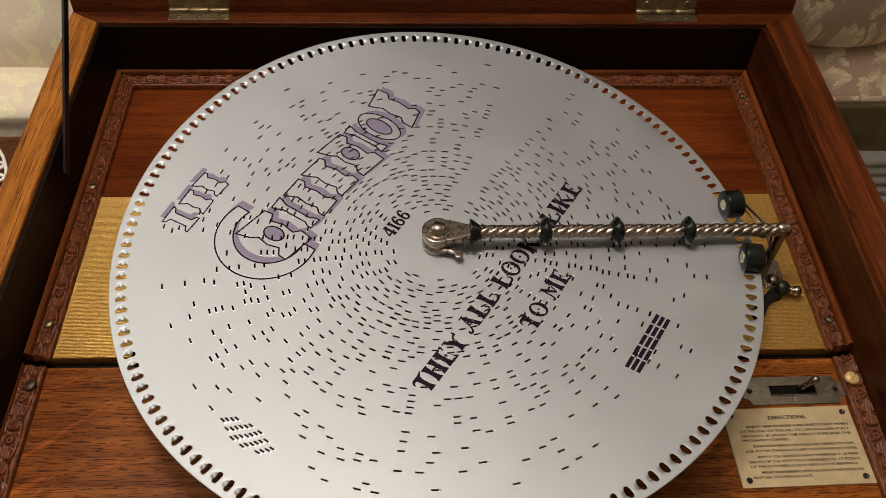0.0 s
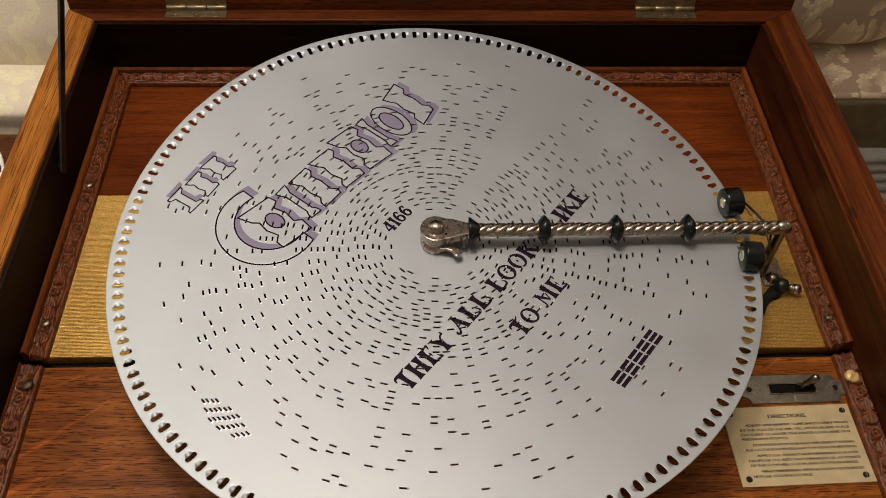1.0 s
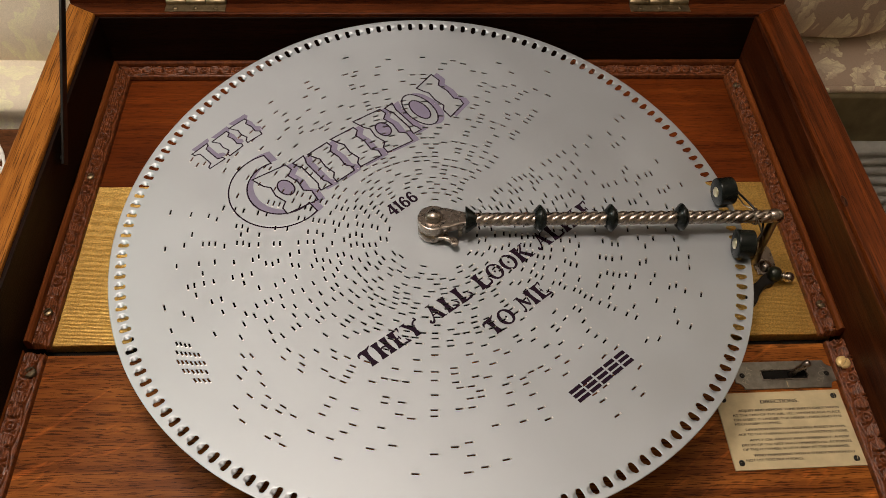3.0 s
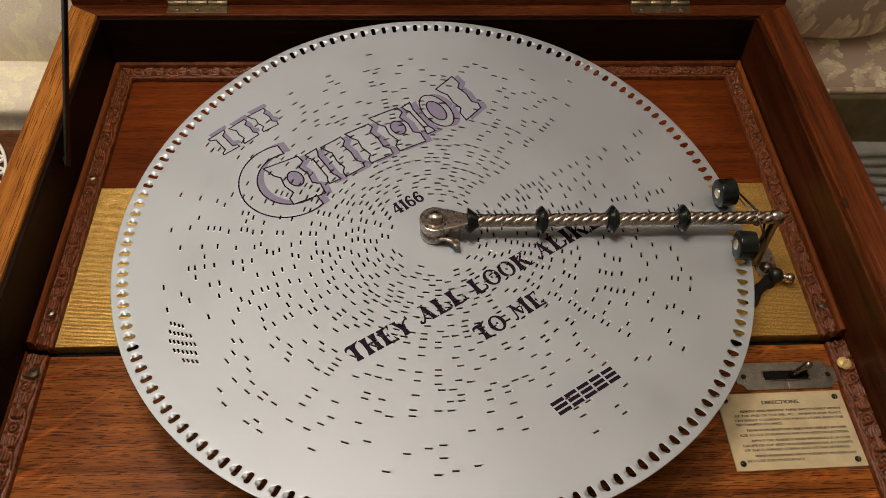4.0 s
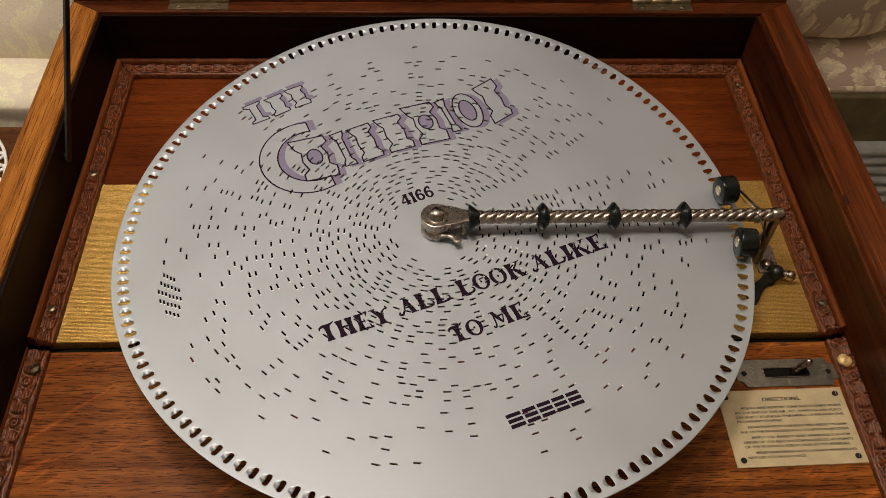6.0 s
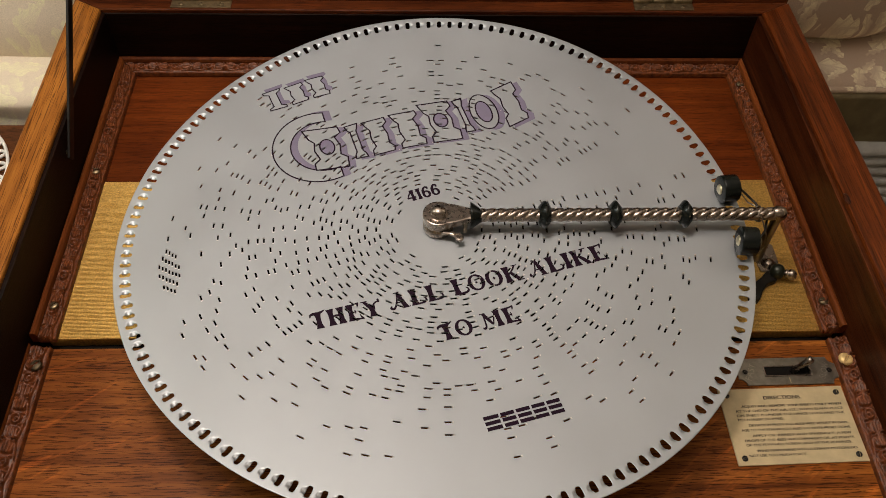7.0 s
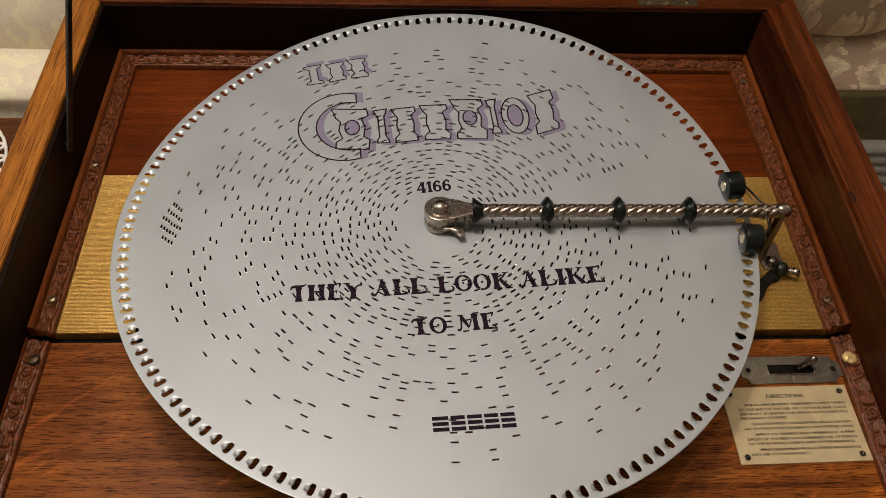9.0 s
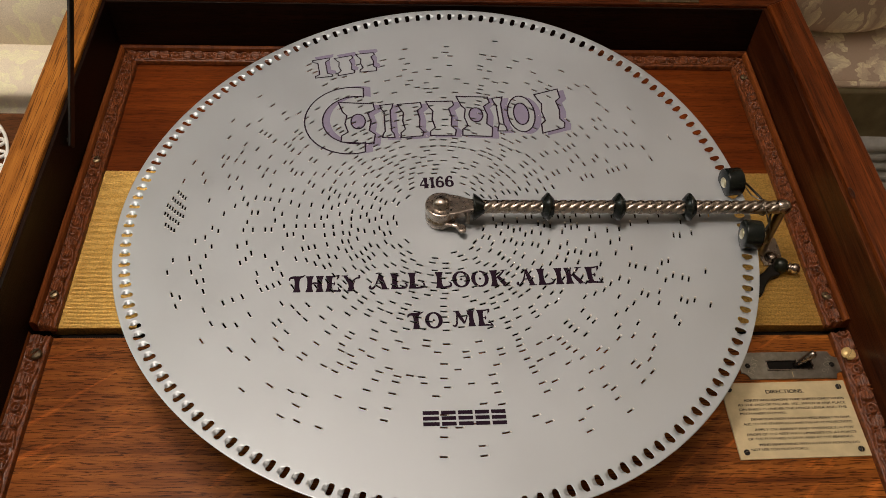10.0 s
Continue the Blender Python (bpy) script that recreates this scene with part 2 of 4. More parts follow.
def thing(name, label, category, at=None, group="", kind=""):
    ob = new(name)
    ob.empty_display_size = 0.02
    if at is not None:
        ob.matrix_basis = at
    return tagged(ob, label, category, group, kind)


def box(x0, x1, y0, y1, z0, z1, bevel=0.0015, segments=2, m=None):
    bm = bmesh.new()
    bmesh.ops.create_cube(bm, size=1, matrix=Matrix.Translation(((x0 + x1) / 2, (y0 + y1) / 2, (z0 + z1) / 2)) @ Matrix.Diagonal((x1 - x0, y1 - y0, z1 - z0, 1)))
    if bevel > 0:
        bmesh.ops.bevel(bm, geom=bm.edges[:], offset=bevel, segments=segments, affect="EDGES", profile=0.5)
    if m is not None:
        bm.transform(m)
    return bm


def lathe(profile, sides=32, m=None):
    """A body turned round z from (radius, height) pairs; a radius of 0 closes it."""
    bm = bmesh.new()
    rings = []
    for r, z in profile:
        if r <= 1e-7:
            rings.append([bm.verts.new((0, 0, z))])
        else:
            rings.append([bm.verts.new((r * math.cos(2 * math.pi * k / sides), r * math.sin(2 * math.pi * k / sides), z)) for k in range(sides)])
    for a, b in zip(rings, rings[1:]):
        for k in range(sides):
            j = (k + 1) % sides
            q = [a[k % len(a)], a[j % len(a)], b[j % len(b)], b[k % len(b)]]
            q = list(dict.fromkeys(q))
            if len(q) > 2:
                bm.faces.new(q)
    if m is not None:
        bm.transform(m)
    return bm


def slab(outline, z0, z1, bevel=0.0, m=None):
    """A flat plate with the given outline."""
    bm = bmesh.new()
    vs = [bm.verts.new((x, y, z0)) for x, y in outline]
    face = bm.faces.new(vs)
    ext = bmesh.ops.extrude_face_region(bm, geom=[face])
    up = [v for v in ext["geom"] if isinstance(v, bmesh.types.BMVert)]
    bmesh.ops.translate(bm, verts=up, vec=(0, 0, z1 - z0))
    if bevel > 0:
        top = {v for v in up}
        edges = [e for e in bm.edges if e.verts[0] in top and e.verts[1] in top]
        bmesh.ops.bevel(bm, geom=edges, offset=bevel, segments=2, affect="EDGES", profile=0.5)
    if m is not None:
        bm.transform(m)
    return bm


def rounded(outline, n=5):
    """A closed outline made smooth through its points."""
    pts, out = [Vector(p) for p in outline], []
    m = len(pts)
    for i in range(m):
        a, b, c, d = pts[i - 1], pts[i], pts[(i + 1) % m], pts[(i + 2) % m]
        for k in range(n):
            f = k / n
            out.append(tuple(0.5 * (2 * b + (c - a) * f + (2 * a - 5 * b + 4 * c - d) * f * f + (3 * b - a - 3 * c + d) * f ** 3)))
    return out


def tube(points, radius, sides=10, closed=False, m=None):
    """A round wire along a list of points."""
    bm = bmesh.new()
    pts = [Vector(p) for p in points]
    n = len(pts)
    rings = []
    for i, p in enumerate(pts):
        a = pts[(i - 1) % n] if closed else pts[max(0, i - 1)]
        b = pts[(i + 1) % n] if closed else pts[min(n - 1, i + 1)]
        q = (b - a).to_track_quat("Z", "Y")
        rings.append([bm.verts.new(p + q @ Vector((radius * math.cos(2 * math.pi * k / sides), radius * math.sin(2 * math.pi * k / sides), 0))) for k in range(sides)])
    pairs = list(zip(rings, rings[1:])) + ([(rings[-1], rings[0])] if closed else [])
    for a, b in pairs:
        for k in range(sides):
            bm.faces.new((a[k], a[(k + 1) % sides], b[(k + 1) % sides], b[k]))
    if not closed:
        bm.faces.new(rings[0][::-1])
        bm.faces.new(rings[-1])
    if m is not None:
        bm.transform(m)
    return bm


def merge(*bms):
    """Several bmeshes joined into one."""
    out = bmesh.new()
    for b in bms:
        me = bpy.data.meshes.new("joined")
        b.to_mesh(me)
        b.free()
        out.from_mesh(me)
        bpy.data.meshes.remove(me)
    return out


def screw_head(r, turn=0.4):
    """A domed screw head with a slot cut across it."""
    w, d = r * 0.16, r * 0.30
    c = lathe([(r, 0), (r, r * 0.22), (r * 0.85, r * 0.42), (r * 0.5, r * 0.55), (0, r * 0.60)], 20)
    geom = c.verts[:] + c.edges[:] + c.faces[:]
    bmesh.ops.bisect_plane(c, geom=geom, plane_co=(0, w, 0), plane_no=(0, 1, 0))
    bmesh.ops.bisect_plane(c, geom=c.verts[:] + c.edges[:] + c.faces[:], plane_co=(0, -w, 0), plane_no=(0, 1, 0))
    for v in c.verts:
        if abs(v.co.y) < w * 0.5:
            v.co.z -= d
    gone = [f for f in c.faces if abs(f.calc_center_median().y) < w * 0.9]
    bmesh.ops.delete(c, geom=gone, context="FACES_ONLY")
    floor_ = bmesh.new()
    bmesh.ops.create_cube(floor_, size=1, matrix=Matrix.Translation((0, 0, r * 0.1)) @ Matrix.Diagonal((1.7 * r, 2.2 * w, r * 0.2, 1)))
    out = merge(c, floor_)
    out.transform(Matrix.Rotation(turn, 4, "Z"))
    return out


def screw(parent, x, y, z, r, material, turn=0.4, label=""):
    return part("screw", screw_head(r, turn), material, parent, label, False, pose(x, y, z))


def words(text, width, height, bold=0.0):
    """Flat lettering in the built-in font, scaled to a width and a cap height; the corner at 0, 0."""
    cu = bpy.data.curves.new("letters", "FONT")
    cu.body, cu.size, cu.offset, cu.resolution_u, cu.fill_mode = text, 1.0, bold, 6, "FRONT"
    ob = new("letters", cu)
    bpy.context.view_layer.update()
    me = bpy.data.meshes.new_from_object(ob.evaluated_get(bpy.context.evaluated_depsgraph_get()))
    bpy.data.objects.remove(ob)
    bpy.data.curves.remove(cu)
    co = np.empty(len(me.vertices) * 3)
    me.vertices.foreach_get("co", co)
    co = co.reshape(-1, 3)
    lo, hi = co.min(0), co.max(0)
    cap = 0.73 + 2 * bold
    co[:, 0] = (co[:, 0] - lo[0]) / (hi[0] - lo[0]) * width
    co[:, 1] = (co[:, 1] + bold) / cap * height
    co[:, 2] = 0
    me.vertices.foreach_set("co", co.ravel())
    bm = bmesh.new()
    bm.from_mesh(me)
    bpy.data.meshes.remove(me)
    return bm


# ---- the room ----
room = [("floor", (-2.6, 2.6, -2.6, 2.2, -0.80, -0.72), CARPET), ("ceiling", (-2.6, 2.6, -2.6, 2.2, 1.75, 1.83), CEILING_PAINT),
        ("wall_north", (-2.6, 2.6, 2.2, 2.3, -0.72, 1.75), WALL_PAINT), ("wall_south", (-2.6, 2.6, -2.7, -2.6, -0.72, 1.75), WALL_PAINT),
        ("wall_west", (-2.7, -2.6, -2.6, 2.2, -0.72, 1.75), WALL_PAINT), ("wall_east", (2.6, 2.7, -2.6, 2.2, -0.72, 1.75), WALL_PAINT)]
for nm, dims, mat in room:
    tagged(part(nm, box(*dims, bevel=0), mat), kind="structure")

# ---- the table under the music box ----
table = thing("table", "dark brown wooden table carrying the music box", "table", pose(-0.28, 0.0, -0.72))
part("tabletop", box(-0.66, 0.70, -0.50, 0.400, 0.463, 0.4978, 0.004), TABLE_WOOD, table)
for lx in (-0.60, 0.64):
    for ly in (-0.44, 0.36):
        part("leg", box(lx - 0.025, lx + 0.025, ly - 0.025, ly + 0.025, 0.0, 0.463, 0.004), TABLE_WOOD, table)

# ---- the music box ----
ZB, ZT = -0.205, 0.067          # bottom and rim of the case
XL, XR, YB, YF = -0.3225, 0.3335, 0.2520, -0.3300   # inner faces
XLO, XRO, YBO, YFO = -0.3505, 0.3650, 0.2690, -0.3600
ZF = -0.004                      # front panel, a little lower than the rear one

CASE = Matrix.Translation((0.0005, 0.0097, -0.0125)) @ Matrix.Scale(1.022, 4)   # where the case stands, and its size
music = thing("music_box", "open oak disc music box with carved mouldings on a table", "music box", CASE)
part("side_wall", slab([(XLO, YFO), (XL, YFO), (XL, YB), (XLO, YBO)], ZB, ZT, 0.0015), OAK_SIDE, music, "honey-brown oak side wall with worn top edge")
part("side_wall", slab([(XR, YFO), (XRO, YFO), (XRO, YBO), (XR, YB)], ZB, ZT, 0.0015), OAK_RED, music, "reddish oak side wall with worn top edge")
part("back_wall", slab([(XL + 0.0003, YB), (XR - 0.0003, YB), (XRO - 0.0003, YBO), (XLO + 0.0003, YBO)], ZB, ZT - 0.0004, 0.0012), OAK_BACK, music)
part("front_wall", box(XL + 0.0002, XR - 0.0002, YFO, YF, ZB, ZT - 0.0006, 0.0012), OAK_BACK, music)
part("inner_lining", box(XL, XL + 0.0036, YF, YB, -0.02, ZT - 0.004, 0.0004), OAK_INNER_Y, music, "dark stained inner face, deepened by painted shade")
part("inner_lining", box(XR - 0.0042, XR, YF, YB, -0.02, ZT - 0.004, 0.0004), OAK_INNER_LIT_WORN, music, "dark stained inner face with golden wear, coloured lighter as the lit side")
part("inner_lining", box(XL + 0.0038, XR - 0.0044, YB - 0.0022, YB, -0.02, ZT - 0.004, 0.0004), OAK_INNER, music, "dark stained inner face, deepened by painted shade")
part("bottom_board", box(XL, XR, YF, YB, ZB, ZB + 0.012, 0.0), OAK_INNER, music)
part("rear_panel", box(XL + 0.003, XR - 0.003, 0.070, YB - 0.003, -0.014, -0.001, 0.0005), OAK_REAR, music, "reddish oak deck panel with fine grain, coloured darker for the dim rear")
part("front_panel", box(XL + 0.003, XR - 0.003, YF, -0.0905, ZF - 0.012, ZF, 0.0008), OAK_DECK, music, "brown oak deck panel with pale ray flecks")


def ribbed_bedplate(x0, x1, seed):
    """A cast plate with fine ribs running from side to side."""
    y0, y1, n = -0.0845, 0.0845, 128
    ys, zs = [], []
    for k in range(n):
        for f, z in ((0.0, -0.00022), (0.25, 0.0002), (0.55, 0.00028), (0.85, -0.0001)):
            ys.append(y0 + (y1 - y0) * (k + f) / n)
            zs.append(z)
    ys.append(y1), zs.append(-0.0002)
    cols = 30
    bm = bmesh.new()
    rng = np.random.RandomState(seed)
    grid = []
    for y, z in zip(ys, zs):
        ph = rng.uniform(0, 6)
        grid.append([bm.verts.new((x0 + (x1 - x0) * i / cols, y + 0.00012 * math.sin(i * 0.9 + ph), z * 2.6 + 0.00007 * rng.randn())) for i in range(cols + 1)])
    for a, b in zip(grid, grid[1:]):
        for i in range(cols):
            bm.faces.new((a[i], a[i + 1], b[i + 1], b[i]))
    low = [bm.verts.new((v.co.x, v.co.y, -0.009)) for v in grid[0]]
    for i in range(cols):
        bm.faces.new((low[i], low[i + 1], grid[0][i + 1], grid[0][i]))
    return bm


part("bedplate", ribbed_bedplate(-0.3075, -0.240, 5), GOLD, music, "gold-painted ribbed cast bedplate", True)
part("bedplate", ribbed_bedplate(0.240, 0.3235, 6), GOLD, music, "gold-painted ribbed cast bedplate", True)
# dark sheet added to paint the shade below bedplate and disc slots
part("gap_sheet", box(XL + 0.003, XR - 0.003, -0.0900, 0.0700, -0.030, -0.0095, 0.0005), GAP_SHADE, music, "near-black sheet painting the shade beneath the bedplate edge")


def ornament(s, v):
    """Height of the pressed ornament at s metres along and v (0..1) across: lobed leaves, scrolls and a beaded vine."""
    p = 0.0340
    u = s / p
    t = u - np.floor(u) - 0.5
    w = v - 0.5
    across = w + 0.13
    # two barrel-shaped bundles of reeds, tied by a crossed band
    a = 1 - np.abs((np.abs(t) - 0.165) / 0.150) ** 3 - np.abs(across / 0.30) ** 3
    leaf = np.clip(1.5 * np.sqrt(np.clip(a, 0, 1)), 0, 1)
    leaf = leaf * (0.86 + 0.14 * np.cos(across * 46)) * (0.80 + 0.9 * np.abs(t))
    band = np.exp(-((np.abs(t) - 0.16 * np.abs(across)) / 0.022) ** 2) * (np.abs(across) < 0.33)
    # a curled knot with a bead between two bundles
    q = np.where(t > 0, t - 0.5, t + 0.5)
    rad = np.sqrt((q * 1.5) ** 2 + (across * 0.85) ** 2)
    ring = np.exp(-((rad - 0.155) / 0.034) ** 2)
    bead = np.exp(-(rad / 0.055) ** 2)
    tips = np.exp(-(((np.abs(q) - 0.13) / 0.030) ** 2 + ((w - 0.10) / 0.10) ** 2)) + 0.7 * np.exp(-(((np.abs(q) - 0.12) / 0.035) ** 2 + ((w + 0.40) / 0.06) ** 2))
    # a zigzag vine and a plain border strip along the inner side
    zig = 0.235 + 0.085 * (2 * np.abs(2 * ((u * 1.0) % 1.0) - 1) - 1)
    vine = np.exp(-((w - zig) / 0.030) ** 2)
    strip = np.clip((w - 0.37) / 0.03, 0, 1) * 0.45 + 0.25 * np.exp(-((w - 0.46) / 0.02) ** 2)
    h = 0.95 * leaf + 0.80 * band + 0.85 * ring + 0.7 * bead + 0.6 * tips + 0.7 * vine
    return h * np.clip((0.37 - w) / 0.04, 0, 1) * np.clip((w + 0.5) / 0.05, 0, 1) + strip


def moulding(name, length, width, seed, parent, at, fillet_material, flip, mitre=(False, False)):
    """A pressed, stained strip with a rounded oak fillet along its outer side. Runs along local y from 0; x points inwards."""
    nl, nw = int(length / 0.00055), 34
    s = np.linspace(0, length, nl + 1)
    v = np.linspace(0, 1, nw + 1)
    S, V = np.meshgrid(s, v, indexing="ij")
    jitter = 0.07 * np.sin(S * 330 + seed) * np.sin(V * 11 + S * 90)
    Z = 0.0032 + 0.0032 * (ornament(S + seed * 0.0071, V) + jitter) * 1.25 + 0.0035 * (1 - V) ** 1.5
    Z[:, -1] = 0.0
    Z[:, -2] = 0.0030
    Z[0, :] = Z[-1, :] = 0.0
    X = 0.0052 + V * (width - 0.0052)
    if mitre[0]:
        S = np.maximum(S, X)
    if mitre[1]:
        S = np.minimum(S, length - X)
    co = np.stack([X * flip, S, Z], -1).reshape(-1, 3)
    i = np.arange(nl)[:, None] * (nw + 1) + np.arange(nw)[None, :]
    q = np.stack([i, i + 1, i + nw + 2, i + nw + 1], -1).reshape(-1, 4)
    if flip < 0:
        q = q[:, ::-1]
    me = bpy.data.meshes.new(name)
    me.from_pydata(co.tolist(), [], q.tolist())
    me.shade_smooth()
    ob = part(name, me, MOULD, parent, "", False, at)
    prof = [(0.0, 0.0), (0.0, 0.0105), (0.0012, 0.0122), (0.0030, 0.0125), (0.0046, 0.0112), (0.0054, 0.0085), (0.0054, 0.0)]
    bm = bmesh.new()
    a = [bm.verts.new((x * flip, x if mitre[0] else 0.0004, z)) for x, z in prof]
    b = [bm.verts.new((x * flip, length - x if mitre[1] else length - 0.0004, z)) for x, z in prof]
    for k in range(len(prof)):
        j = (k + 1) % len(prof)
        bm.faces.new((a[k], a[j], b[j], b[k]))
    bm.faces.new(a[::-1]), bm.faces.new(b)
    part("fillet", bm, fillet_material, ob)
    return ob


ml = moulding("moulding", 0.3366, 0.0185, 1, music, pose(XL + 0.0038, -0.0870, 0.0), FILLET, 1, (False, True))
mr = moulding("moulding", 0.3366, 0.0185, 2, music, pose(XR - 0.0044, -0.0870, 0.0), FILLET, -1, (False, True))
moulding("moulding", XR - XL - 0.0082, 0.0170, 3, music, pose(XR - 0.0044, YB - 0.0024, 0.0, 0, 0, 90), FILLET_X, -1, (True, True))
mfl = moulding("moulding", 0.2380, 0.0205, 4, music, pose(XL - 0.0012, -0.3290, ZF), FILLET, 1)
mfr = moulding("moulding", 0.2380, 0.0205, 5, music, pose(XR + 0.0014, -0.3290, ZF), FILLET, -1)
screw(ml, 0.0105, 0.178, 0.0070, 0.0040, DIMBRASS, 0.3)
screw(ml, 0.0105, 0.030, 0.0070, 0.0036, DIMBRASS, 0.9)
screw(mr, -0.0105, 0.027, 0.0070, 0.0038, DIMBRASS, 0.2)
screw(mr, -0.0105, 0.300, 0.0070, 0.0036, DIMBRASS, 1.2)
screw(mfl, 0.0135, 0.2200, 0.0058, 0.0048, OLDBRASS, 0.8)
screw(mfr, -0.0140, 0.2155, 0.0074, 0.0056, BRIGHTBRASS, 0.9, "bright brass screw head")

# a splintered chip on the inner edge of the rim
part("chip", lathe([(0.0, 0.0012), (0.0016, 0.0010), (0.0030, 0.0004), (0.0034, -0.0006)], 9, pose(XR + 0.0012, 0.0005, ZT, 0, 8, 0) @ Matrix.Diagonal((0.8, 2.0, 1.0, 1))), OAK_INNER_LIT_WORN, music, "splintered chip in the edge")

# lid, opened past upright on two hinges
lid = part("lid", box(XLO, XRO, 0.0, 0.030, 0.0, 0.030, 0.002), OAK_BACK, music, "raised oak lid", False, pose(0, 0.2695, 0.0635, -6))
part("lid_rail", box(XLO, XLO + 0.030, 0.0, 0.075, 0.0305, 0.60, 0.002), OAK_SIDE, lid)
part("lid_rail", box(XRO - 0.030, XRO, 0.0, 0.075, 0.0305, 0.60, 0.002), OAK_SIDE, lid)
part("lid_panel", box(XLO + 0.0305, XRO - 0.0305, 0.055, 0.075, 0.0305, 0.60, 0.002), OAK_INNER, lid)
part("lid_rail", box(XLO, XRO, 0.0305, 0.075, 0.0, 0.030, 0.002), OAK_BACK, lid)


def hinge(x0, x1):
    h = part("hinge", merge(box(x0, x1, 0.2545, 0.2655, ZT - 0.0006, ZT + 0.0008, 0.0003),
                            box(x0, x1, -0.0006, 0.0, 0.004, 0.019, 0.0002, 1, pose(0, 0.2690, 0.0640, -6))), DIMBRASS, music, "tarnished brass hinge")
    n, w = 3, (x1 - x0) / 3
    for k in range(n):
        part("knuckle", lathe([(0, 0), (0.0026, 0.0002), (0.0029, 0.0006), (0.0029, w - 0.0008), (0.0026, w - 0.0004), (0, w - 0.0003)], 18,
                              pose(x0 + k * w, 0.2675, ZT + 0.0022, 0, 90, 0)), DIMBRASS, h, "", True)
    for k in range(3):
        screw(h, x0 + (k + 0.5) * w, 0.2592, ZT + 0.0006, 0.0026, DIMBRASS, 0.3 + 0.9 * k)
    for k in (0, 2):
        part("screw", screw_head(0.0026, 0.5 + k), DIMBRASS, h, "", False, pose(x0 + (k + 0.5) * w, 0.2684, 0.0790, 84))
    return h


hinge(-0.2555, -0.1970)
hinge(0.2040, 0.2640)

# the iron stay that holds the lid up
STAY_LOW, STAY_TOP = Vector((-0.3155, 0.0780, 0.0450)), Vector((-0.3165, 0.3270, 0.2440))
way = (STAY_TOP - STAY_LOW)
sm = Matrix.Translation(STAY_LOW) @ way.to_track_quat("Y", "X").to_matrix().to_4x4()
stay = part("lid_stay", box(-0.0052, 0.0052, -0.006, way.length, -0.0012, 0.0012, 0.0008), IRON, music, "black iron lid stay", False, sm)
part("rivet", lathe([(0.0028, 0.0), (0.0026, 0.0012), (0.0016, 0.0022), (0, 0.0025)], 16), STEEL, stay, "", True, pose(0, 0.0, 0.0012))

# ---- the tune disc ----
R, HOLES, COLS = 0.2600, 150, 1500
BLANK = 0.17                     # where the tune ends and the sheet is blank
DISH, BOW, LEAN = 0.01085, 0.0098, radians(27.0)       # the sheet is dished and bowed; the way the bow lies in the disc


def surf(x, y):
    across, along = x * math.cos(LEAN) - y * math.sin(LEAN), x * math.sin(LEAN) + y * math.cos(LEAN)
    return (DISH * (x * x + y * y) + BOW * (along * along - across * across)) / (R * R)


def note_slots():
    """Which cells of the polar grid are punched out: a tune laid out on concentric tracks."""
    rng = np.random.RandomState(41)
    tracks = [0.0365 + 0.00248 * k for k in range(77)]
    slots = []
    taken = [np.zeros(COLS, bool) for _ in tracks]

    def punch(k, col):
        a = col * 2 * math.pi / COLS
        if abs(tracks[k] * math.cos(a) + 0.001) < 0.020 and 0.032 < tracks[k] * math.sin(a) < 0.050:
            return                      # the printed number stays clear
        n = max(3, int(round(0.0056 / (tracks[k] * 2 * math.pi / COLS))))
        cells = (col + np.arange(-4, n + 4)) % COLS
        near = [i for i in (k - 1, k, k + 1) if 0 <= i < len(tracks)]
        if any(taken[i][cells].any() for i in near):
            return
        taken[k][(col + np.arange(n)) % COLS] = True
        slots.append((k, col % COLS, n))

    for step in range(7):
        for row in range(5):
            if (step, row) in ((0, 0), (0, 1), (1, 0), (0, 4), (6, 0), (6, 4), (5, 4), (6, 3)):
                continue
            ang = math.pi - 0.150 + 0.044 * row + 0.0095 * step
            k, col = 76 - step, int(ang / (2 * math.pi) * COLS)
            taken[k][col:col + 5] = True
            slots.append((k, col, 5))
    beats = 118
    for b in range(beats):
        ang = 2 * math.pi * b / beats
        if abs((ang - BLANK + math.pi) % (2 * math.pi) - math.pi) < 0.14:
            continue
        for k in range(14, 77):
            chance = 0.24 if tracks[k] < 0.115 else 0.19 if tracks[k] < 0.165 else 0.115 if tracks[k] < 0.205 else 0.058
            accent = 1.9 if b % 4 == 0 else 1.2 if b % 2 == 0 else 0.55
            scale_tone = 1.5 if (k * 5 + b // 16) % 12 in (0, 3, 5, 8) else 0.75
            if rng.rand() < chance * accent * scale_tone:
                shift = 0.0 if rng.rand() < 0.7 else 0.018
                punch(k, int((ang + shift) / (2 * math.pi) * COLS))
    for k in range(14):
        gap = 0.0105 / tracks[k]
        pos = rng.uniform(0, 6.28)
        end = pos + 2 * math.pi - gap
        while pos < end:
            if rng.rand() < (0.80 if k > 2 else 0.45) and abs((pos - BLANK + math.pi) % (2 * math.pi) - math.pi) > 0.14:
                punch(k, int(pos / (2 * math.pi) * COLS))
            pos += gap * rng.choice([1.0, 1.0, 1.5])
    return tracks, slots, taken


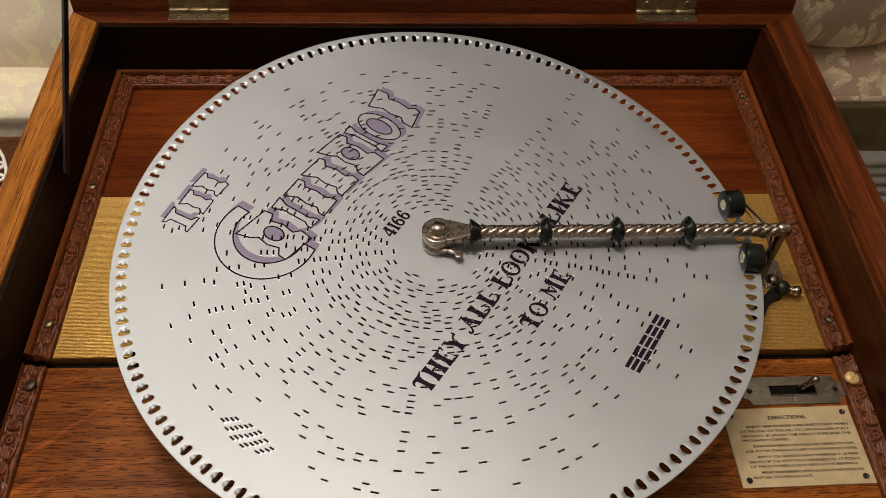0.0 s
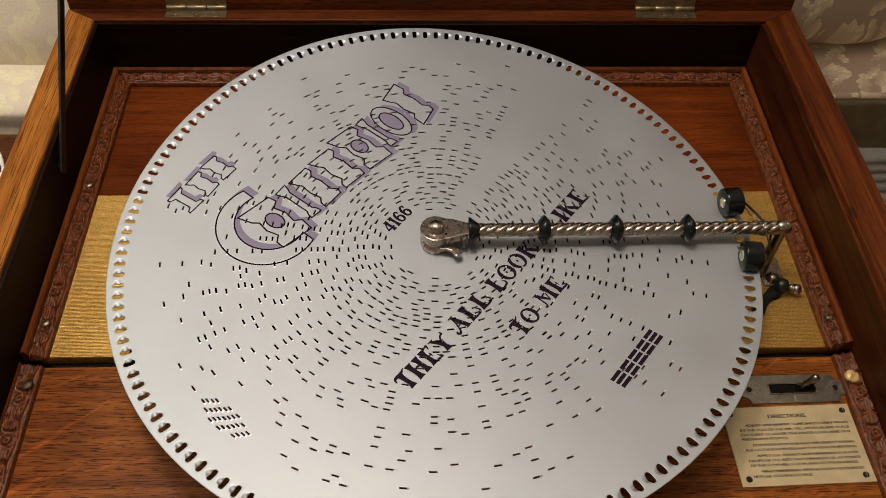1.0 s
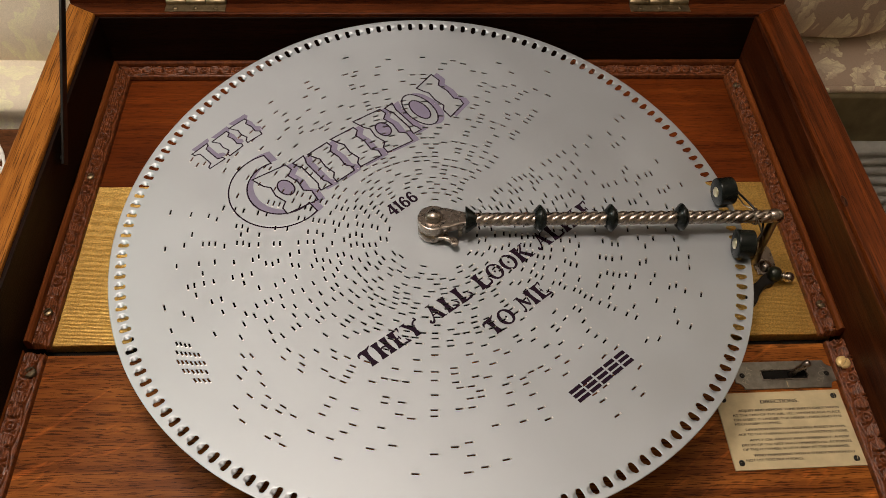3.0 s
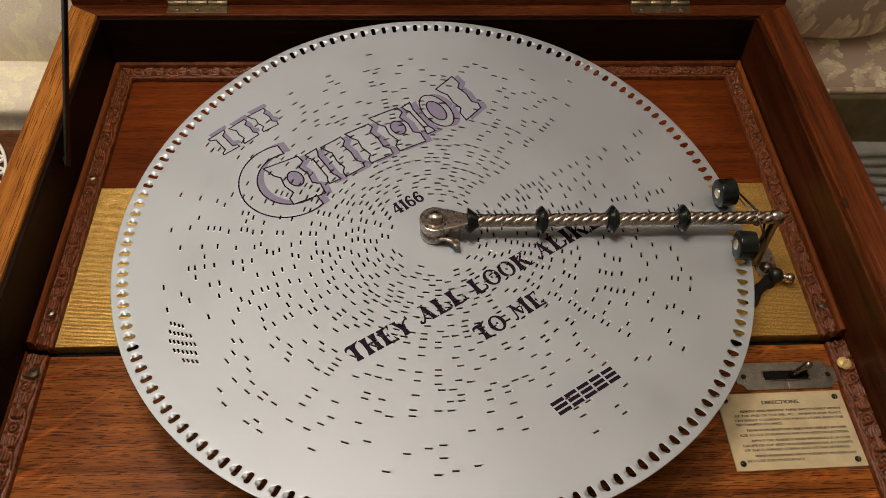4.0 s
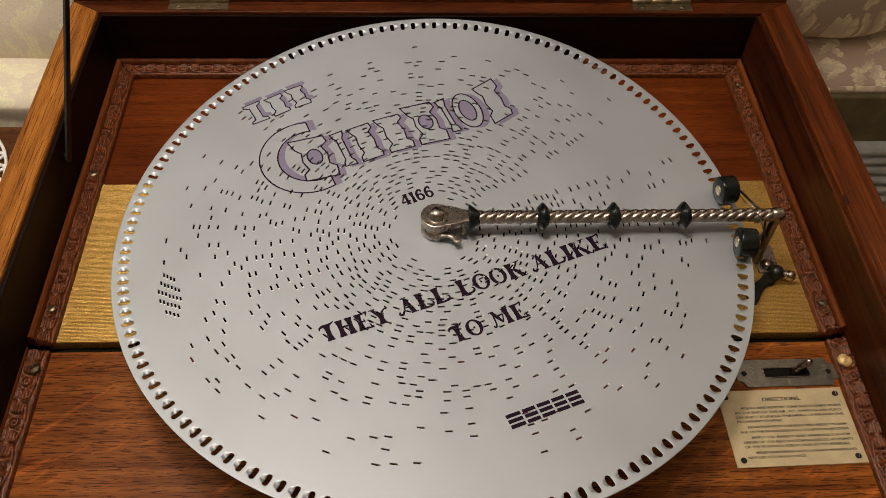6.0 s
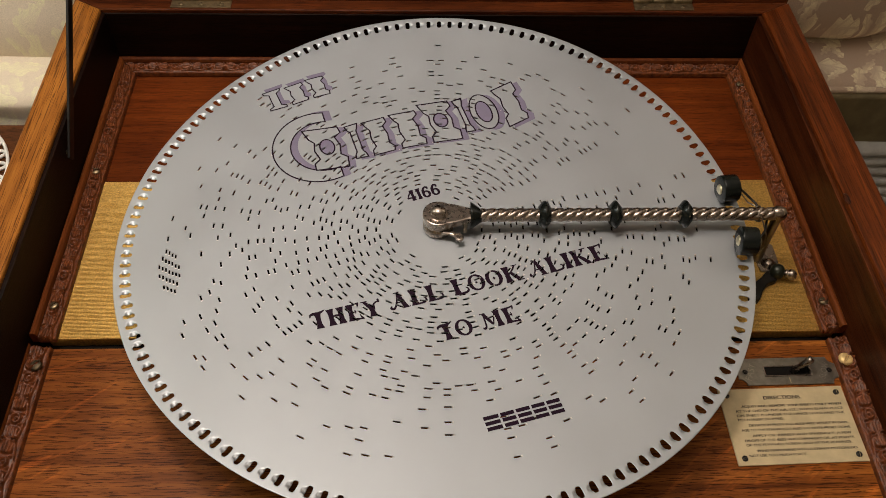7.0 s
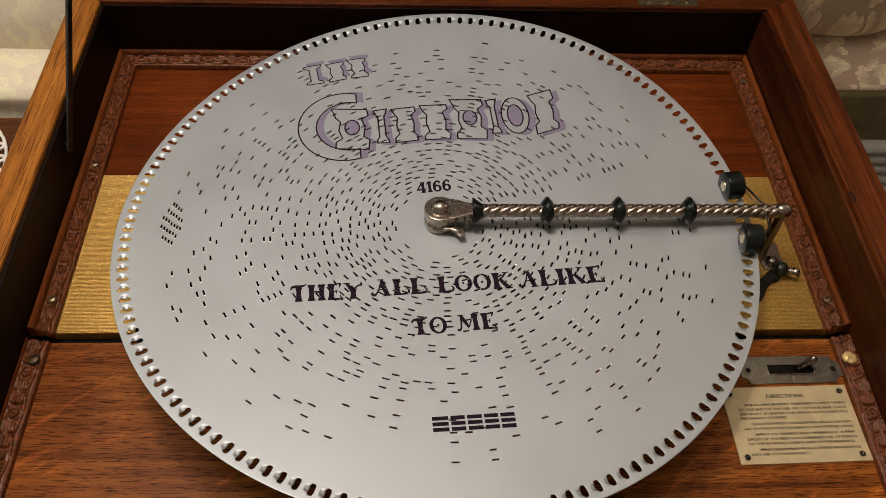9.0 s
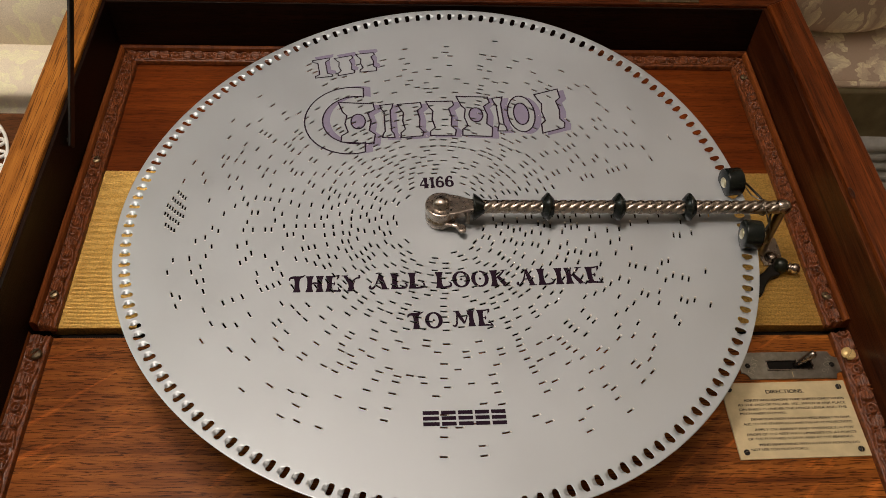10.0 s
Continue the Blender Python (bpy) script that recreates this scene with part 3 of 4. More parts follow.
def disc_plate():
    tracks, slots, taken = note_slots()
    half = 0.00072
    radii, band = [0.0040, 0.0150, 0.0260], [None, None, None]
    for k, r in enumerate(tracks):
        radii += [r - half, r + half]
        band += [k, None]
    radii += [0.2330, 0.2425]
    band += [None]
    radii = np.array(radii)
    ang = np.arange(COLS) * 2 * math.pi / COLS
    x, y = radii[:, None] * np.cos(ang), radii[:, None] * np.sin(ang)
    co = np.stack([x, y, surf(x, y)], -1).reshape(-1, 3)
    faces = []
    j = np.arange(COLS)
    jn = (j + 1) % COLS
    for i in range(len(radii) - 1):
        q = np.stack([i * COLS + j, (i + 1) * COLS + j, (i + 1) * COLS + jn, i * COLS + jn], 1)
        if band[i] is not None:
            q = q[~taken[band[i]]]
        faces.append(q)
    verts, quads = [co], [np.concatenate(faces)]
    # the driving holes along the rim, each with its pressed scoop
    base = len(co)
    r0, r1, n_side, rings = 0.2425, 0.2590, 12, 10
    step = 2 * math.pi / HOLES
    per = COLS // HOLES
    rc, hl, hw = 0.2510, 0.0042, 0.0020
    t_in = np.linspace(-0.5, 0.5, per + 1)
    rs = np.linspace(r0, r1, n_side + 1)
    peri = [(t, r0) for t in t_in[:-1]] + [(0.5, r) for r in rs[:-1]] + [(t, r1) for t in t_in[::-1][:-1]] + [(-0.5, r) for r in rs[::-1][:-1]]
    peri = np.array(peri)
    out_u, out_v = peri[:, 0] * step * peri[:, 1], peri[:, 1] - rc
    a = np.arctan2(out_v / hl, out_u / hw)
    ca, sa = np.cos(a), np.sin(a)
    pw = 0.62
    in_u, in_v = hw * np.sign(ca) * np.abs(ca) ** pw, hl * np.sign(sa) * np.abs(sa) ** pw
    n = len(peri)
    for h in range(HOLES):
        mid = (h + 0.5) * step + 12 * math.pi / COLS
        for g in range(rings + 1):
            f = (g / rings) ** 1.4
            u, v = in_u + (out_u - in_u) * f, in_v + (out_v - in_v) * f
            th = mid + u / (rc + v) if g < rings else mid + peri[:, 0] * step
            rr = rc + v
            # the scoop lies clockwise of the hole
            dist = np.clip((-u - hw * 0.75) / 0.0050, 0, 1)
            wide = 0.0029 * (1 - 0.70 * dist)
            deep = np.clip(1 - (v / wide) ** 2, 0, 1) ** 0.8 * np.clip(1 - dist, 0, 1) * (u < 0)
            lip = 0.00035 * (g == 0) + 0.00015 * (g == 1)
            xx, yy = rr * np.cos(th), rr * np.sin(th)
            verts.append(np.stack([xx, yy, surf(xx, yy) - 0.0019 * deep * (g < rings) - lip], -1))
        b0 = base + h * n * (rings + 1)
        k = np.arange(n)
        kn = (k + 1) % n
        for g in range(rings):
            quads.append(np.stack([b0 + g * n + k, b0 + g * n + kn, b0 + (g + 1) * n + kn, b0 + (g + 1) * n + k], 1))
    base += HOLES * n * (rings + 1)
    # plain outer margin with a rounded edge
    edge_r = np.array([r1, 0.2597, R, 0.2599])
    drop = np.array([0, 0, -0.00025, -0.0008])
    x, y = edge_r[:, None] * np.cos(ang), edge_r[:, None] * np.sin(ang)
    verts.append(np.stack([x, y, surf(x, y) + drop[:, None]], -1).reshape(-1, 3))
    for i in range(3):
        quads.append(np.stack([base + i * COLS + j, base + (i + 1) * COLS + j, base + (i + 1) * COLS + jn, base + i * COLS + jn], 1))
    me = bpy.data.meshes.new("plate")
    me.from_pydata(np.concatenate(verts).tolist(), [], np.concatenate(quads).tolist())
    weld = bmesh.new()
    weld.from_mesh(me)
    bmesh.ops.remove_doubles(weld, verts=weld.verts[:], dist=2e-6)
    for f in weld.faces:
        f.smooth = f.calc_center_median().xy.length > r0
    weld.to_mesh(me)
    weld.free()
    # the bent ends of every slot
    bm = bmesh.new()
    for k, col, cnt in slots:
        ra, rb = tracks[k] - half, tracks[k] + half
        for end, sgn in ((col, 1), (col + cnt, -1)):
            t0 = end * 2 * math.pi / COLS
            if sgn > 0:
                prof = [(0.0, -0.00005), (0.00012, -0.0006)]
            else:
                prof = [(-0.0010, 0.00003), (-0.00035, 0.00015), (0.0, 0.00014), (0.00030, -0.0001), (0.00048, -0.0005), (0.00052, -0.0014)]
            last = None
            for d, z in prof:
                th = t0 + sgn * d / tracks[k]
                pair = [bm.verts.new((r * math.cos(th), r * math.sin(th), surf(r * math.cos(th), r * math.sin(th)) + z)) for r in (ra, rb)]
                if last:
                    bm.faces.new((last[0], last[1], pair[1], pair[0]))
                last = pair
    return me, bm


disc = thing("tune_disc", "round silver steel tune disc with punched slots and drive holes", "music disc", pose(0, 0, 0.033))
plate_mesh, tab_bm = disc_plate()
plate = part("plate", plate_mesh, SILVER, disc)
sol = plate.modifiers.new("thickness", "SOLIDIFY")
sol.thickness, sol.offset = 0.0007, -1
tagged(part("slot_lining", tab_bm, TAB, disc, "bright bent ends of the punched slots", True), kind="stuff")


TRACKS, SLOTS, _ = note_slots()


def pierce(bm):
    """Cuts the disc's slots out of flat print that lies over them."""
    lo = [min(v.co[i] for v in bm.verts) for i in (0, 1)]
    hi = [max(v.co[i] for v in bm.verts) for i in (0, 1)]
    for k, col, cnt in SLOTS:
        r, a = TRACKS[k], (col + cnt / 2) * 2 * math.pi / COLS
        c = Vector((r * math.cos(a), r * math.sin(a), 0))
        if not (lo[0] < c.x < hi[0] and lo[1] < c.y < hi[1]):
            continue
        er, et = Vector((math.cos(a), math.sin(a), 0)), Vector((-math.sin(a), math.cos(a), 0))
        hr, ht = 0.00076, cnt * math.pi * r / COLS
        for way, h in ((er, hr), (er, -hr), (et, ht), (et, -ht)):
            near = []
            for f in bm.faces:
                xs, ys = [v.co.x for v in f.verts], [v.co.y for v in f.verts]
                if min(xs) < c.x + ht and max(xs) > c.x - ht and min(ys) < c.y + ht and max(ys) > c.y - ht:
                    near.append(f)
            geom = set(near)
            for f in near:
                geom.update(f.verts), geom.update(f.edges)
            if near:
                bmesh.ops.bisect_plane(bm, geom=list(geom), dist=1e-7, plane_co=c + way * h, plane_no=way)
        gone = []
        for f in bm.faces:
            d = f.calc_center_median() - c
            if abs(d.dot(er)) < hr and abs(d.dot(et)) < ht:
                gone.append(f)
        if gone:
            bmesh.ops.delete(bm, geom=gone, context="FACES")


def lay(bm, x, y, turn, lift=0.00022, cut=False):
    """Lays flat lettering on the bowed disc."""
    m = pose(x, y, 0, 0, 0, turn)
    bm.transform(m)
    if cut:
        pierce(bm)
    for v in bm.verts:
        v.co.z = surf(v.co.x, v.co.y) + lift
    return bm


def filled(outer, shift=(0, 0)):
    bm = bmesh.new()
    face = bm.faces.new([bm.verts.new((x + shift[0], y + shift[1], 0)) for x, y in outer])
    bmesh.ops.triangulate(bm, faces=[face])
    return bm


def ribbon(points, widths, closed=False):
    """A flat stroke of changing width along a smooth line through the points."""
    pts, n = [Vector(p) for p in points], len(points)
    fine, wide = [], []
    for i in range(n if closed else n - 1):
        near = [pts[(i + d) % n] if closed else pts[min(max(i + d, 0), n - 1)] for d in (-1, 0, 1, 2)]
        w0, w1 = widths[i], widths[(i + 1) % n]
        for k in range(5):
            f = k / 5
            a, b, c, d = near
            fine.append(0.5 * (2 * b + (c - a) * f + (2 * a - 5 * b + 4 * c - d) * f * f + (3 * b - a - 3 * c + d) * f ** 3))
            wide.append(w0 + (w1 - w0) * f)
    if not closed:
        fine.append(pts[-1]), wide.append(widths[-1])
    bm, m = bmesh.new(), len(fine)
    left, right = [], []
    for i, p in enumerate(fine):
        a = fine[i - 1] if closed else fine[max(i - 1, 0)]
        b = fine[(i + 1) % m] if closed else fine[min(i + 1, m - 1)]
        t = (b - a).normalized()
        side = Vector((-t.y, t.x)) * wide[i] / 2
        left.append(bm.verts.new((*(p + side), 0))), right.append(bm.verts.new((*(p - side), 0)))
    for i in range(m if closed else m - 1):
        j = (i + 1) % m
        bm.faces.new((left[i], right[i], right[j], left[j]))
    return bm


def stem(cx, y0=0.0, y1=1.0, w=0.28, foot=0.22):
    """An upright with hollow sides that flares into pointed slab ends."""
    ys = [y0, y0 + 0.05, y0 + 0.12, y0 + 0.28, (y0 + y1) / 2, y1 - 0.28, y1 - 0.12, y1 - 0.05, y1]
    hs = [foot, foot * 0.96, w * 0.64, w * 0.50, w * 0.47, w * 0.50, w * 0.64, foot * 0.96, foot]
    return filled([(cx + h, y) for y, h in zip(ys, hs)] + [(cx - h, y) for y, h in zip(ys[::-1], hs[::-1])])


def ring(cx, cy, rx, ry, side, top):
    """A round letter body, heavy at its sides."""
    return ribbon([(cx + rx * math.cos(k * math.pi / 6), cy + ry * math.sin(k * math.pi / 6)) for k in range(12)],
                  [top + (side - top) * math.cos(k * math.pi / 6) ** 2 for k in range(12)], True)


# the letters of the printed title, each with its width; the cap height is 1
GLYPHS = {
    "T": (0.86, lambda: [stem(0.44, 0, 0.95), ribbon([(0.0, 0.72), (0.06, 0.88), (0.24, 0.93), (0.48, 0.93), (0.68, 0.96), (0.90, 1.06)], [0.04, 0.13, 0.17, 0.16, 0.13, 0.02])]),
    "H": (0.98, lambda: [stem(0.21), stem(0.77), ribbon([(0.2, 0.50), (0.49, 0.56), (0.78, 0.50)], [0.08, 0.11, 0.08])]),
    "E": (0.90, lambda: [stem(0.26), ribbon([(0.2, 0.95), (0.55, 0.95), (0.80, 1.03)], [0.10, 0.10, 0.04]), ribbon([(0.76, 1.02), (0.74, 0.88), (0.68, 0.74)], [0.14, 0.10, 0.02]),
                         ribbon([(0.26, 0.5), (0.52, 0.5)], [0.07, 0.07]), ribbon([(0.52, 0.64), (0.53, 0.5), (0.52, 0.36)], [0.02, 0.10, 0.02]),
                         ribbon([(0.2, 0.05), (0.6, 0.05), (0.92, -0.01)], [0.10, 0.12, 0.03]), ribbon([(0.86, 0.02), (0.78, 0.15), (0.73, 0.32)], [0.16, 0.09, 0.02])]),
    "Y": (0.98, lambda: [stem(0.50, 0, 0.62), ribbon([(0.5, 0.45), (0.33, 0.70), (0.14, 0.97)], [0.24, 0.21, 0.15]), ribbon([(-0.04, 0.97), (0.34, 0.97)], [0.06, 0.06]),
                         ribbon([(0.5, 0.45), (0.66, 0.70), (0.83, 0.82), (0.97, 0.84), (0.94, 0.99)], [0.13, 0.10, 0.09, 0.12, 0.10])]),
    "A": (1.02, lambda: [ribbon([(0.52, 1.03), (0.66, 0.5), (0.80, 0.02)], [0.12, 0.24, 0.26]), ribbon([(0.60, 0.03), (1.02, 0.03)], [0.06, 0.06]), ribbon([(0.34, 1.0), (0.66, 1.02)], [0.06, 0.06]),
                         ribbon([(0.54, 1.0), (0.44, 0.62), (0.30, 0.26), (0.14, 0.07), (0.0, 0.13), (0.07, 0.25)], [0.08, 0.08, 0.09, 0.13, 0.13, 0.08]), ribbon([(0.36, 0.40), (0.72, 0.40)], [0.07, 0.07])]),
    "L": (0.86, lambda: [stem(0.23), ribbon([(0.23, 0.05), (0.55, 0.05), (0.80, 0.11), (0.84, 0.28), (0.72, 0.38)], [0.10, 0.11, 0.13, 0.10, 0.03])]),
    "O": (0.96, lambda: [ring(0.48, 0.5, 0.37, 0.46, 0.23, 0.10), filled([(0.40, 0.5), (0.48, 0.41), (0.56, 0.5), (0.48, 0.59)])]),
    "K": (1.02, lambda: [stem(0.22), ribbon([(0.28, 0.46), (0.60, 0.72), (0.80, 0.96)], [0.09, 0.10, 0.10]), ribbon([(0.62, 0.97), (0.98, 0.99)], [0.07, 0.05]),
                         ribbon([(0.44, 0.60), (0.64, 0.32), (0.86, 0.03)], [0.16, 0.23, 0.22]), ribbon([(0.66, 0.03), (1.06, 0.03)], [0.06, 0.06])]),
    "I": (0.48, lambda: [stem(0.24)]),
    "M": (1.30, lambda: [ribbon([(0.30, 0.98), (0.25, 0.5), (0.20, 0.18), (0.07, 0.06), (-0.02, 0.15)], [0.10, 0.10, 0.11, 0.13, 0.06]), ribbon([(0.28, 0.97), (0.46, 0.6), (0.66, 0.2)], [0.20, 0.22, 0.12]),
                         ribbon([(0.66, 0.2), (0.98, 0.95)], [0.07, 0.09]), stem(1.07), ribbon([(0.08, 0.98), (0.42, 0.98)], [0.06, 0.06])]),
    "1": (0.50, lambda: [stem(0.27), ribbon([(0.0, 0.74), (0.14, 0.86), (0.27, 0.97)], [0.03, 0.09, 0.12])]),
    "4": (0.86, lambda: [stem(0.58), ribbon([(0.58, 0.98), (0.32, 0.68), (0.06, 0.32)], [0.11, 0.13, 0.11]), ribbon([(0.0, 0.30), (0.84, 0.30)], [0.14, 0.14])]),
    "6": (0.82, lambda: [ring(0.40, 0.31, 0.28, 0.26, 0.25, 0.14), ribbon([(0.13, 0.34), (0.17, 0.68), (0.40, 0.95), (0.64, 0.90), (0.62, 0.74)], [0.25, 0.25, 0.15, 0.17, 0.14])]),
}


def serif_word(text, width, height):
    """A word in heavy ornamental letters, scaled to a width and a cap height."""
    gap = 0.07
    total = sum(GLYPHS[c][0] for c in text) + gap * (len(text) - 1)
    out, x = [], 0.0
    for c in text:
        w, build = GLYPHS[c]
        bm = merge(*build())
        bm.transform(Matrix.Translation((x, 0, 0)))
        out.append(bm)
        x += w + gap
    word = merge(*out)
    word.transform(Matrix.Diagonal((width / total, height, 1, 1)))
    return word


def letter_row(name, rows, label):
    for text, x, y, width, height, turn in rows:
        part(name, lay(serif_word(text, width, height), x, y, turn, 0.00022, True), INK, disc, label)


letter_row("title_word", [("THEY", -0.1180, -0.0775, 0.0540, 0.0158, 2.7), ("ALL", -0.0565, -0.0735, 0.0425, 0.0158, 2.7),
                          ("LOOK", -0.0055, -0.0712, 0.0580, 0.0158, 2.7), ("ALIKE", 0.0588, -0.0686, 0.0680, 0.0160, 2.7),
                          ("TO", -0.0265, -0.1106, 0.0260, 0.0150, 4.0), ("ME", 0.0070, -0.1081, 0.0300, 0.0150, 4.0)],
           "dark purple printed title word")
letter_row("tune_number", [("4166", -0.0165, 0.0335, 0.0295, 0.0122, 5.0)], "dark purple printed tune number")


def outline_shape(outer, line, shift=(0, 0)):
    """A drawn outline: a closed band of even width."""
    bm = bmesh.new()
    n = len(outer)
    pts = [Vector((x + shift[0], y + shift[1])) for x, y in outer]
    ins = []
    for i in range(n):
        a, b, c = pts[i - 1], pts[i], pts[(i + 1) % n]
        d1, d2 = (b - a).normalized(), (c - b).normalized()
        nn = (Vector((-d1.y, d1.x)) + Vector((-d2.y, d2.x)))
        nn = nn.normalized() / max(0.45, math.cos(d1.angle(d2, 0) / 2))
        ins.append(b + nn * line)
    A = [bm.verts.new((p.x, p.y, 0)) for p in pts]
    B = [bm.verts.new((p.x, p.y, 0)) for p in ins]
    for i in range(n):
        j = (i + 1) % n
        bm.faces.new((A[i], A[j], B[j], B[i]))
    return bm


def spool(x0, x1, y0, y1, pinch):
    """A block with flared ends, standing between two lines."""
    w, h = x1 - x0, y1 - y0
    p = w * pinch
    return [(x0, y0), (x1, y0 - h * 0.02), (x1 - h * 0.02, y0 + h * 0.12), (x1 - p, y0 + h * 0.2), (x1 - p, y1 - h * 0.2), (x1 - h * 0.02, y1 - h * 0.1),
            (x1 + h * 0.01, y1 + h * 0.03), (x0 - h * 0.02, y1), (x0 + h * 0.01, y1 - h * 0.14), (x0 + p, y1 - h * 0.22), (x0 + p, y0 + h * 0.2), (x0 + h * 0.02, y0 + h * 0.12)]


def oval(cx, cy, rx, ry, n=36):
    return [(cx + rx * math.cos(2 * math.pi * k / n), cy + ry * math.sin(2 * math.pi * k / n)) for k in range(n)]


def crescent(cx, cy, ro, ri, a0, a1, n=40):
    out = [(cx + ro * math.cos(a0 + (a1 - a0) * k / n), cy + ro * math.sin(a0 + (a1 - a0) * k / n)) for k in range(n + 1)]
    inn = [(cx + ri * math.cos(a1 + (a0 - a1) * k / n) + 0.004, cy + ri * math.sin(a1 + (a0 - a1) * k / n)) for k in range(n + 1)]
    return out + inn




def emblem(shapes, holes, x, y, turn, shade, line=0.0013):
    """The maker's mark as plain outlined blocks with a lilac shade behind them."""
    for s in shapes:
        part("emblem_shade", lay(filled(s, shade), x, y, turn, 0.00012, True), LILAC, disc, "lilac shade of an outlined block")
    for s in shapes:
        part("emblem_block", lay(filled(s), x, y, turn, 0.00018, True), SILVER, disc)
        part("emblem_outline", lay(outline_shape(s, line), x, y, turn, 0.00026), INK, disc, "dark purple drawn outline")
    for s in holes:
        part("emblem_counter", lay(filled(s), x, y, turn, 0.00022, True), LILAC, disc, "lilac counter of an outlined block")
        part("emblem_outline", lay(outline_shape(s, -line), x, y, turn, 0.00027), INK, disc, "dark purple drawn outline")


def notched_block(x0, w, h, a, b):
    """An upright block with a nipped waist and slanting ends."""
    return [(x0, -h * a), (x0 + w * 0.94, -h * b), (x0 + w, h * 0.14), (x0 + w * 0.84, h * 0.26), (x0 + w * 0.90, h * 0.52), (x0 + w * 0.82, h * 0.76), (x0 + w * 1.02, h * 0.86),
            (x0 + w * 0.98, h * (1 + a)), (x0 - w * 0.06, h * (1 + b)), (x0 + w * 0.06, h * 0.84), (x0 + w * 0.18, h * 0.72), (x0 + w * 0.12, h * 0.48), (x0 + w * 0.20, h * 0.24), (x0 + w * 0.02, h * 0.14)]


big, cnt = [], []
H = 0.0420
big.append(notched_block(0.0000, 0.0320, H, 0.06, 0.16)), cnt.append(oval(0.0165, 0.0225, 0.0058, 0.0085))
big.append(spool(0.0370, 0.0495, 0.0005, H, 0.22))
big.append(notched_block(0.0535, 0.0220, H, 0.02, 0.0))
big.append(notched_block(0.0800, 0.0250, H, 0.0, 0.04))
big.append(notched_block(0.1090, 0.0290, H, 0.05, 0.14)), cnt.append(oval(0.1240, 0.0225, 0.0056, 0.0080))
big.append(spool(0.1410, 0.1510, 0.0005, H, 0.22))
big.append(oval(0.1655, 0.0200, 0.0130, 0.0225)), cnt.append(oval(0.1655, 0.0200, 0.0062, 0.0125))
big.append(notched_block(0.1810, 0.0230, H, 0.14, 0.02))
emblem(big, cnt, -0.0870, 0.0905, 3.6, (0.0050, -0.0022))
emblem([crescent(0, 0, 0.0425, 0.0290, radians(72), radians(287))], [], -0.0785, 0.1160, 3.6, (0.0060, 0.0006))
emblem([spool(0, 0.0175, 0, 0.0250, 0.26), notched_block(0.0215, 0.0175, 0.0240, 0.03, 0.0), notched_block(0.0425, 0.0175, 0.0245, 0.0, 0.05)], [], -0.1145, 0.1700, 10.0, (0.0036, 0.0040), 0.0011)

# the printed name below the title, as plain bars
for k, (bx, bw) in enumerate(((0.0, 0.0112), (0.0128, 0.0100), (0.0244, 0.0102), (0.0362, 0.0098), (0.0476, 0.0100))):
    bm = merge(*[filled([(bx, z), (bx + bw, z), (bx + bw, z + 0.0030), (bx, z + 0.0030)]) for z in (0.0, 0.0044, 0.0088)])
    part("print_bar", lay(bm, -0.0168, -0.1920, 2.4), INK, disc, "dark purple printed bar")

# ---- the pressure arm across the disc ----
ZA = 0.0490
arm = thing("pressure_arm", "nickel pressure arm with twisted rod and black collars above the disc", "music box arm", pose(0, 0, 0))


def keyhole(r, neck, x1, grow=0.0):
    pts = []
    a = radians(56)
    n = 30
    for k in range(n + 1):
        t = a + (2 * math.pi - 2 * a) * k / n
        pts.append(((r + grow) * math.cos(t), (r + grow) * math.sin(t)))
    for k in range(1, 6):
        f = k / 6
        s = f * f * (3 - 2 * f)
        x = (r + grow) * math.cos(a) + (x1 - (r + grow) * math.cos(a)) * f
        w = (r + grow) * math.sin(a) + (neck - (r + grow) * math.sin(a)) * s
        pts.append((x, -w))
    pts += [(x1, -neck), (x1, neck)]
    for k in range(5, 0, -1):
        f = k / 6
        s = f * f * (3 - 2 * f)
        x = (r + grow) * math.cos(a) + (x1 - (r + grow) * math.cos(a)) * f
        w = (r + grow) * math.sin(a) + (neck - (r + grow) * math.sin(a)) * s
        pts.append((x, w))
    return pts


part("boss_plate", slab(keyhole(0.0130, 0.0056, 0.0290), 0.0455, 0.0520, 0.0010), NICKEL, arm, "keyhole-shaped nickel boss plate")
part("boss_base", lathe([(0, 0.0335), (0.0120, 0.0336), (0.0126, 0.0345), (0.0126, 0.0405), (0.0110, 0.0412), (0.0110, 0.0424), (0.0124, 0.0430), (0.0124, 0.0450), (0, 0.0452)], 40), NICKEL, arm, "", True)
part("dome", lathe([(0.0078, 0.0518), (0.0074, 0.0524), (0.0071, 0.0530), (0.0069, 0.0544), (0.0058, 0.0564), (0.0036, 0.0579), (0, 0.0585)], 32), NICKEL, arm, "polished dome-headed spindle", True)
part("oil_hole", lathe([(0.0011, 0.0519), (0.0008, 0.05215), (0, 0.0521)], 14, pose(0.0078, -0.0062, 0)), GAP_SHADE, arm)


